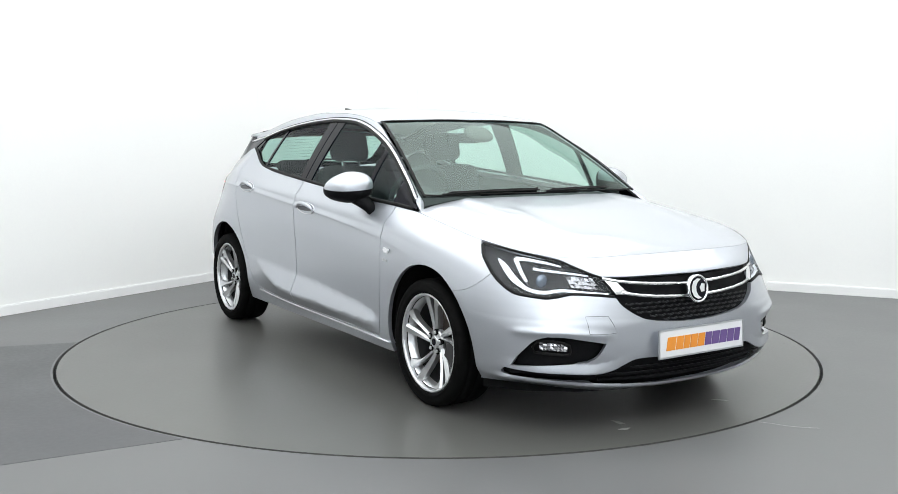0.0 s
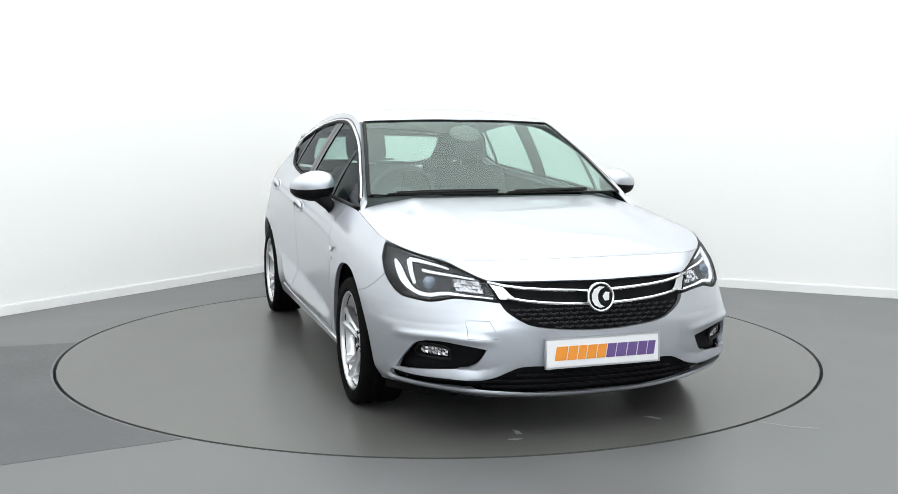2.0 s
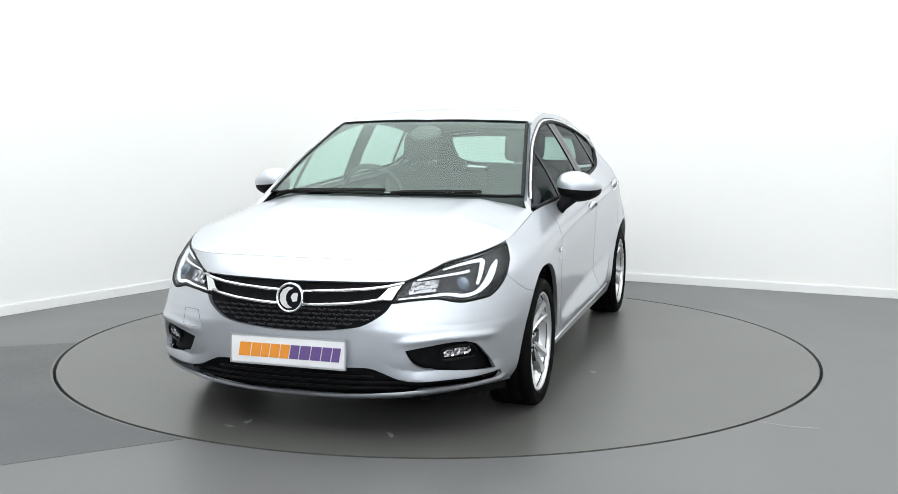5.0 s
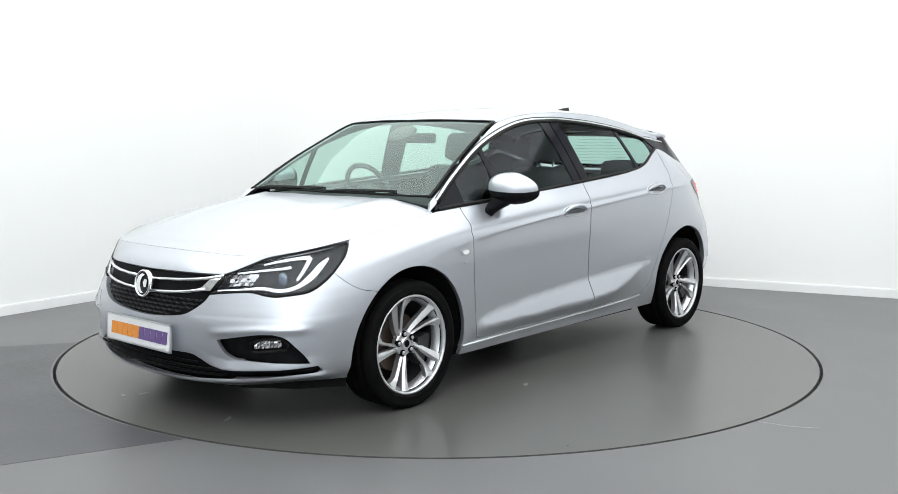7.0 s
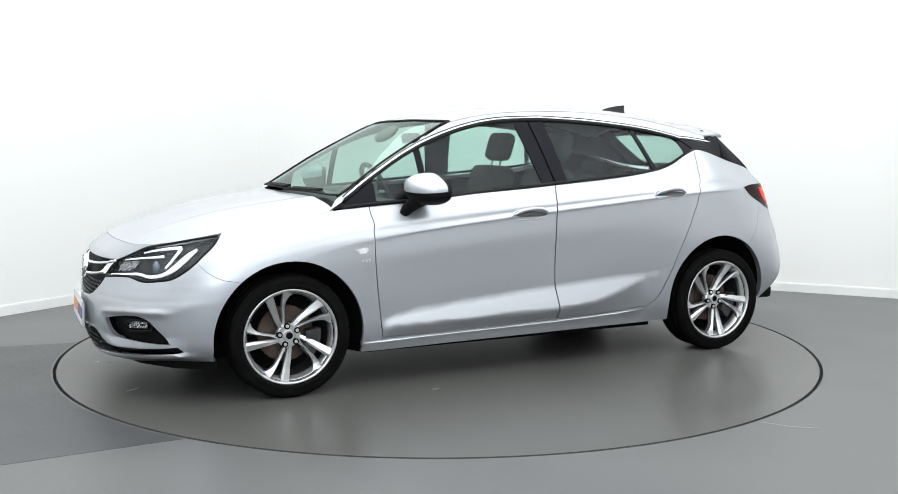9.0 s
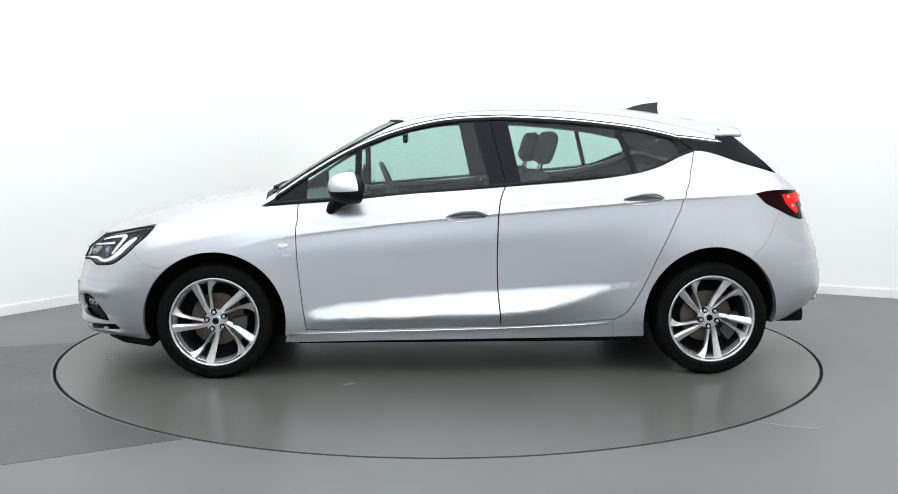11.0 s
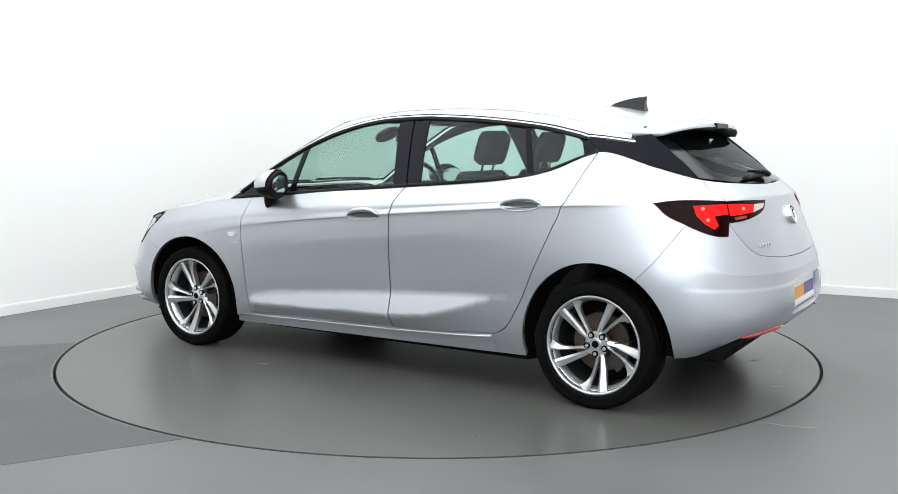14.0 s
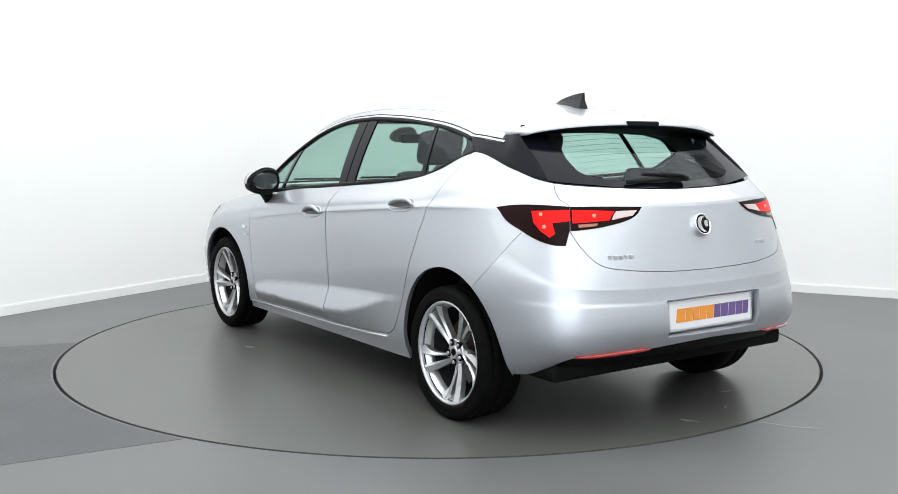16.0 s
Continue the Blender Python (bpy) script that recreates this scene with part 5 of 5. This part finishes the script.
# ---- emblems as plain shapes
def emblem(x, z, r, facing, lean):
    bm = bmesh.new()
    disc(bm, r * .95, -.012, .004, n=40)
    base = part("emblem", bm, GLOSS, car if facing > 0 else tailgate, "round chrome emblem with plain shape")
    base.matrix_basis = pose(x, 0, z) @ pose(0, 0, 0, 0, 0, -90 if facing > 0 else 90) @ pose(0, 0, 0, lean, 0, 0)
    bm = lathe([(r * .84, .003), (r * .86, .009), (r * .94, .011), (r, .007), (r, -.012)], 48)
    part("ring", bm, CHROME, base, "chrome ring", smooth=True)
    for pts in (((-.30, .66), (.10, .72), (.48, .54), (.68, .20), (.70, -.18), (.50, -.52), (.14, -.72), (-.24, -.68), (.08, -.48), (.24, -.18), (.24, .16), (.06, .46)), ((-.62, .30), (-.30, .34), (-.10, .06), (-.24, -.26), (-.56, -.22))):
        bm = bmesh.new()
        prism(bm, [(a * r, b * r) for a, b in pts], -.002, .009)
        bmesh.ops.transform(bm, matrix=Matrix.Rotation(radians(90), 4, "X") @ Matrix.Diagonal((1, 1, -1, 1)), verts=bm.verts)
        part("plain_shape", bm, CHROME, base)


emblem(2.196, .606, .063, 1, 8)
emblem(float(on("r", 0, .896)[0]) - .010, .896, .050, -1, 20)
for y0, n, z in ((.525, 5, .782), (-.37, 4, .80)):
    for k in range(n):
        y = y0 - k * (.024 if n == 5 else .017)
        p = on("r", abs(y), z, .003)
        bm = bmesh.new()
        box(bm, (p[0] - .003, y - (.009 if n == 5 else .006), z - .0085), (p[0] + .010, y + (.009 if n == 5 else .006), z + .0085), bevel=.001)
        part("badge_bar", bm, SATIN, tailgate, "small chrome badge bar")
badge = [find("x", x, z) for x, z in ((1.005, .722), (.945, .728), (.930, .716), (.945, .700), (.985, .698))]
for R in (False, True):
    b = put("wing_badge", sheet(ring_of(badge), side, FINE, 0, .006, lift=.007), CHROME, car, "chrome side repeater badge", R)
    put("badge_inlay", sheet(ring_of([p * .72 + np.mean(badge, axis=0) * .28 for p in badge]), side, FINE, 0, .001, lift=.009), PLATE, b, "pale lens", R)
    for k in range(3):
        c = on("x", .962 - k * .017, .662, .002)
        bm = bmesh.new()
        box(bm, (c[0] - .006, c[1] * (-1 if R else 1) - .002, c[2] - .006), (c[0] + .006, c[1] * (-1 if R else 1) + .002, c[2] + .006), bevel=.001)
        part("badge_bar", bm, SATIN, car, "tiny chrome bar")

# ---- door handles
HANDLES = ((-.004, .862, doors_f), (-.945, .950, doors_r))
for x, z, parents in HANDLES:
    for s, par in zip((1, -1), parents):
        el = [find("x", x + .112 * math.cos(a), z + .005 + .031 * math.sin(a) - .02 * math.cos(a) * .3) for a in np.linspace(0, 2 * math.pi, 28, endpoint=False)]
        cup = put("handle_cup", sheet(el, side, (1 / 15 / 20, 1 / 7 / 20), 0, .002, lift=.0015), PAINT, par, "shaded hollow behind the handle", s < 0)
        # a dark sheet on the cup paints the shade under the handle
        low = [find("x", x + .100 * math.cos(a), z - .001 + .008 * math.sin(a)) for a in np.linspace(math.pi, 2 * math.pi, 14)]
        low += [find("x", x + .100 * math.cos(a), z + .002 + .016 * math.sin(a)) for a in np.linspace(0, math.pi, 12)[1:-1]]
        put("cup_hollow", sheet(low, side, (1 / 15 / 20, 1 / 7 / 20), 0, .001, lift=.003), SHADE_JOINT, cup, "dark hollow", s < 0)
        pts = [on("x", x + d, z + .023 - .022 * (d / .108) ** 2 + d * -.05, .004 + .020 * (1 - (abs(d) / .112) ** 3)) for d in np.linspace(.108, -.108, 15)]
        bm = tube(pts, .0130, .9, 10, taper=lambda f: .35 + .65 * min(1, 6 * f * (1 - f)))
        part("door_handle", bm if s > 0 else mirrored(bm), PAINT, cup, "silver pull handle", smooth=True)
        rim = [on("x", x + .112 * math.cos(a), z + .005 + .031 * math.sin(a) - .006 * math.cos(a), .001) for a in np.linspace(0, 2 * math.pi, 36, endpoint=False)]
        bm = tube(rim, .0034, 1.0, 6, closed=True)
        part("cup_rim", bm if s > 0 else mirrored(bm), SATIN, cup, smooth=True)

# ---- door mirrors
for s, par in zip((1, -1), doors_f):
    def shell(z_lo, z_hi, x_cut, grow=1.0, drop=0.0, front=None):
        bm = bmesh.new()
        bmesh.ops.create_uvsphere(bm, u_segments=32, v_segments=20, radius=1)
        for v in bm.verts:
            p = v.co.copy()
            q = Vector([math.copysign(abs(c) ** .82, c) for c in p])
            yy = q.y
            x = .585 + q.x * (.125 if q.x > 0 else .055) * grow - yy * .030
            z = 1.017 + drop + q.z * .073 * grow * (1 - .30 * max(0, yy)) - .010 * yy
            v.co = Vector((max(x, x_cut - yy * .03), (.925 + yy * .108 * grow), z))
        bmesh.ops.bisect_plane(bm, geom=bm.verts[:] + bm.edges[:] + bm.faces[:], plane_co=(0, 0, z_lo), plane_no=(.10, .10, 1), clear_inner=True)
        bmesh.ops.bisect_plane(bm, geom=bm.verts[:] + bm.edges[:] + bm.faces[:], plane_co=(0, 0, z_hi), plane_no=(.10, .10, 1), clear_outer=True)
        if front:
            bmesh.ops.bisect_plane(bm, geom=bm.verts[:] + bm.edges[:] + bm.faces[:], plane_co=(front, .925, 1.0), plane_no=(1, .25, 0), clear_inner=True)
        return bm if s > 0 else mirrored(bm)

    mirror = part("door_mirror", shell(1.166, 2, .562, 1.09, front=.590), PAINT, par, "silver door mirror with black base", smooth=True)
    part("mirror_base", shell(0, 3, .562, 1.06, -.008), PLASTIC, mirror, "black lower mirror shell", smooth=True)
    bm = bmesh.new()
    n = 28
    ring = [bm.verts.new((.556 - .03 * math.cos(a) * .9, (.925 + .092 * math.copysign(abs(math.cos(a)) ** .8, math.cos(a))) * s, 1.017 + .050 * math.copysign(abs(math.sin(a)) ** .8, math.sin(a)) * (1 - .25 * max(0, math.cos(a))))) for a in np.linspace(0, 2 * math.pi, n, endpoint=False)]
    bm.faces.new(ring)
    part("mirror_glass", bm, MIRROR, mirror, "silvered mirror glass")
    pts = [(.715, .835 * s, .885), (.70, .85 * s, .915), (.67, .875 * s, .945), (.64, .89 * s, .965)]
    part("mirror_foot", tube(pts, .038, .9, 10, taper=lambda f: .75 + .5 * f), PLASTIC, mirror, "black mirror foot", smooth=True)

# ---- aerial, wipers
bm = bmesh.new()
rows = []
for k in range(11):
    f = k / 10
    x = -1.035 - .205 * f
    zb = float(upper(x, 0)[2]) - .003
    h = .004 + .078 * f ** .75
    w = .030 * (.35 + .65 * f ** .5)
    rows.append([bm.verts.new(p) for p in ((x, w, zb), (x + .006 * f, w * .45, zb + h * .55), (x, .004, zb + h), (x, -.004, zb + h), (x + .006 * f, -w * .45, zb + h * .55), (x, -w, zb))])
for a, b in zip(rows, rows[1:]):
    for k in range(5):
        bm.faces.new((a[k], a[k + 1], b[k + 1], b[k]))
bm.faces.new(rows[0])
bm.faces.new(rows[-1][::-1])
part("roof_aerial", bm, material("dark_grey_aerial", (0.02, 0.02, 0.022), 0.35, Specular_IOR_Level=0.25), car, "dark grey shark-fin aerial", smooth=False)
scr = lambda x, y, l: tuple(upper(x, y) + np.array((l * .5, 0, l)))
for y0, y1 in ((.02, .50), (-.62, -.02)):
    pts = [scr(1.085 - .10 * abs((y0 + (y1 - y0) * f)) ** 2 - .012 * f, y0 + (y1 - y0) * f, .012) for f in np.linspace(0, 1, 9)]
    w = part("wiper", tube(pts, .006, .8, 6), RUBBER, car, "black windscreen wiper", smooth=True)
    pts = [scr(1.072 - .10 * abs(y) ** 2 - .012 * abs(y - y0) / .6, y, .008) for y in np.linspace(y0 + .05 * (1 if y1 > y0 else -1), y1, 9)]
    part("wiper_blade", tube(pts, .006, 1.2, 6), RUBBER, w, smooth=True)
hat = lambda x, y, l: tuple(hatch(x, y) + np.array((-l * .6, 0, l)))
rwp = part("rear_wiper", tube([hat(-1.868, -.045, .02), hat(-1.862, 0, .028), hat(-1.850, .10, .026), hat(-1.832, .20, .020)], .016, .8, 8, taper=lambda f: 1.15 - .7 * f), PLASTIC, tailgate, "black rear wiper", smooth=True)
part("wiper_blade", tube([hat(-1.860 + .14 * y * y, y, .012) for y in np.linspace(-.03, .30, 8)], .009, 1.2, 6), RUBBER, rwp, smooth=True)

# ---- cabin
def cushion(name, lo, hi, mat, parent, label="", m=None, bevel=.04):
    bm = bmesh.new()
    box(bm, lo, hi, m, bevel)
    return part(name, bm, mat, parent, label, smooth=True)


put("headlining", sheet(ring_of([np.array((p[0], p[1] - .03)) for p in RAIL if -1.35 < p[0] < .28] + [np.array((p[0], -p[1] + .03)) for p in RAIL[::-1] if -1.35 < p[0] < .28]), upper, (.1, .1), 0, 0, lift=-.028), LINING, car, "pale grey headlining")
bm = bmesh.new()
prof = [(1.02, .80), (1.02, .925), (.90, .945), (.72, .952), (.60, .935), (.55, .88), (.58, .70), (.75, .60)]
lo = [bm.verts.new((x, -.72, z)) for x, z in prof]
hi = [bm.verts.new((x, .72, z)) for x, z in prof]
bm.faces.new(lo[::-1]), bm.faces.new(hi)
for k in range(len(prof)):
    j = (k + 1) % len(prof)
    bm.faces.new((lo[k], lo[j], hi[j], hi[k]))
dash = part("dashboard", bm, CABIN, car, "dark grey plastic dashboard")
cushion("instrument_hood", (.56, -.50, .93), (.74, -.22, .975), CABIN, dash, bevel=.02)
cushion("cabin_floor", (-1.9, -.74, .26), (.7, .74, .34), SHELL, car, "dark cabin floor", bevel=.02)
cushion("centre_console", (-.45, -.10, .34), (.62, .10, .60), CABIN, car, bevel=.03)
bm = tube([(.40 + .075 * math.sin(a), -.36 + .185 * math.cos(a), .945 + .165 * math.sin(a)) for a in np.linspace(0, 2 * math.pi, 36, endpoint=False)], .016, 1.0, 8, closed=True)
sw = part("steering_wheel", bm, CABIN, car, "black steering wheel", smooth=True)
cushion("wheel_boss", (.39, -.43, .88), (.45, -.29, 1.0), CABIN, sw, bevel=.03)
for a in (0, 180, 250, 290):
    part("wheel_spoke", tube([(.41, -.36, .94), (.40 + .075 * math.sin(radians(a)), -.36 + .18 * math.cos(radians(a)), .945 + .16 * math.sin(radians(a)))], .012, 1, 6), SATIN, sw)
for y in (.36, -.36):
    lean = Matrix.Translation((-.28, y, .52)) @ Matrix.Rotation(radians(-17), 4, "Y")
    st = cushion("front_seat", (-.30, y - .25, .40), (.24, y + .25, .56), FABRIC, car, "dark grey cloth front seat", bevel=.06)
    cushion("backrest", (-.06, -.245, 0), (.07, .245, .60), FABRIC, st, "dark cloth backrest", lean, .06)
    cushion("headrest", (-.045, -.135, .635), (.05, .135, .83), FABRIC, st, "dark padded headrest", lean, .045)
    for d in (-.06, .06):
        part("headrest_post", tube([tuple(lean @ Vector((0, d, .56))), tuple(lean @ Vector((0, d, .66)))], .007, 1, 6), CHROME, st, "chrome headrest post")
rs = cushion("rear_seat", (-1.10, -.66, .40), (-.60, .66, .55), FABRIC, car, "dark grey cloth rear bench", bevel=.05)
lean = Matrix.Translation((-1.06, 0, .50)) @ Matrix.Rotation(radians(-20), 4, "Y")
cushion("backrest", (-.07, -.64, 0), (.06, .64, .56), FABRIC, rs, "dark cloth rear backrest", lean, .05)
for y in (-.40, 0, .40):
    cushion("headrest", (-.05, y - .125, .55), (.04, y + .125, .66 if y else .62), FABRIC, rs, "dark padded rear headrest", lean, .035)
cushion("parcel_shelf", (-1.72, -.60, .985), (-1.28, .60, 1.005), CABIN, car, "dark parcel shelf", bevel=.005)
rv = cushion("rear_view_mirror", (.30, -.115, 1.245), (.335, .115, 1.305), PLASTIC, car, "black rear-view mirror", bevel=.015)
bm = bmesh.new()
bmesh.ops.create_uvsphere(bm, u_segments=24, v_segments=14, radius=1)
for v in bm.verts:
    v.co = Vector((.475 + v.co.x * .045 - v.co.z * .05, v.co.y * .095, 1.300 + v.co.z * .050))
part("sensor_cover", bm, vary(material("taupe_sensor_cover", (0.10, 0.085, 0.075), 0.6), 20, (0.095, 0.08, 0.07), (0.12, 0.10, 0.09), (0.5, 0.65)), rv, "taupe plastic sensor cover", smooth=True)


# ---------------------------------------------------------------- turning
TURN = ((0.0, -57.61), (0.5, -58.74), (1.0, -61.63), (1.5, -65.94), (2.0, -72.08), (2.5, -78.04), (3.0, -84.37), (3.5, -90.26), (4.0, -96.55),
        (6.5, -125.64), (7.0, -131.68), (7.5, -137.38), (8.0, -143.37), (8.5, -149.11), (9.0, -155.1), (11.5, -183.52), (12.0, -189.21),
        (12.5, -194.85), (13.0, -200.79), (13.5, -206.5), (14.0, -212.52), (14.5, -218.26), (15.0, -224.27), (15.5, -230.05), (16.0, -236.16))


def motions():
    shift = Matrix.Translation((-AXIS[0], -AXIS[1], 0))
    walk(table, [(t, pose(0, 0, 0, 0, 0, a)) for t, a in TURN])
    walk(car, [(t, pose(0, 0, 0, 0, 0, a) @ shift) for t, a in TURN])


motions()
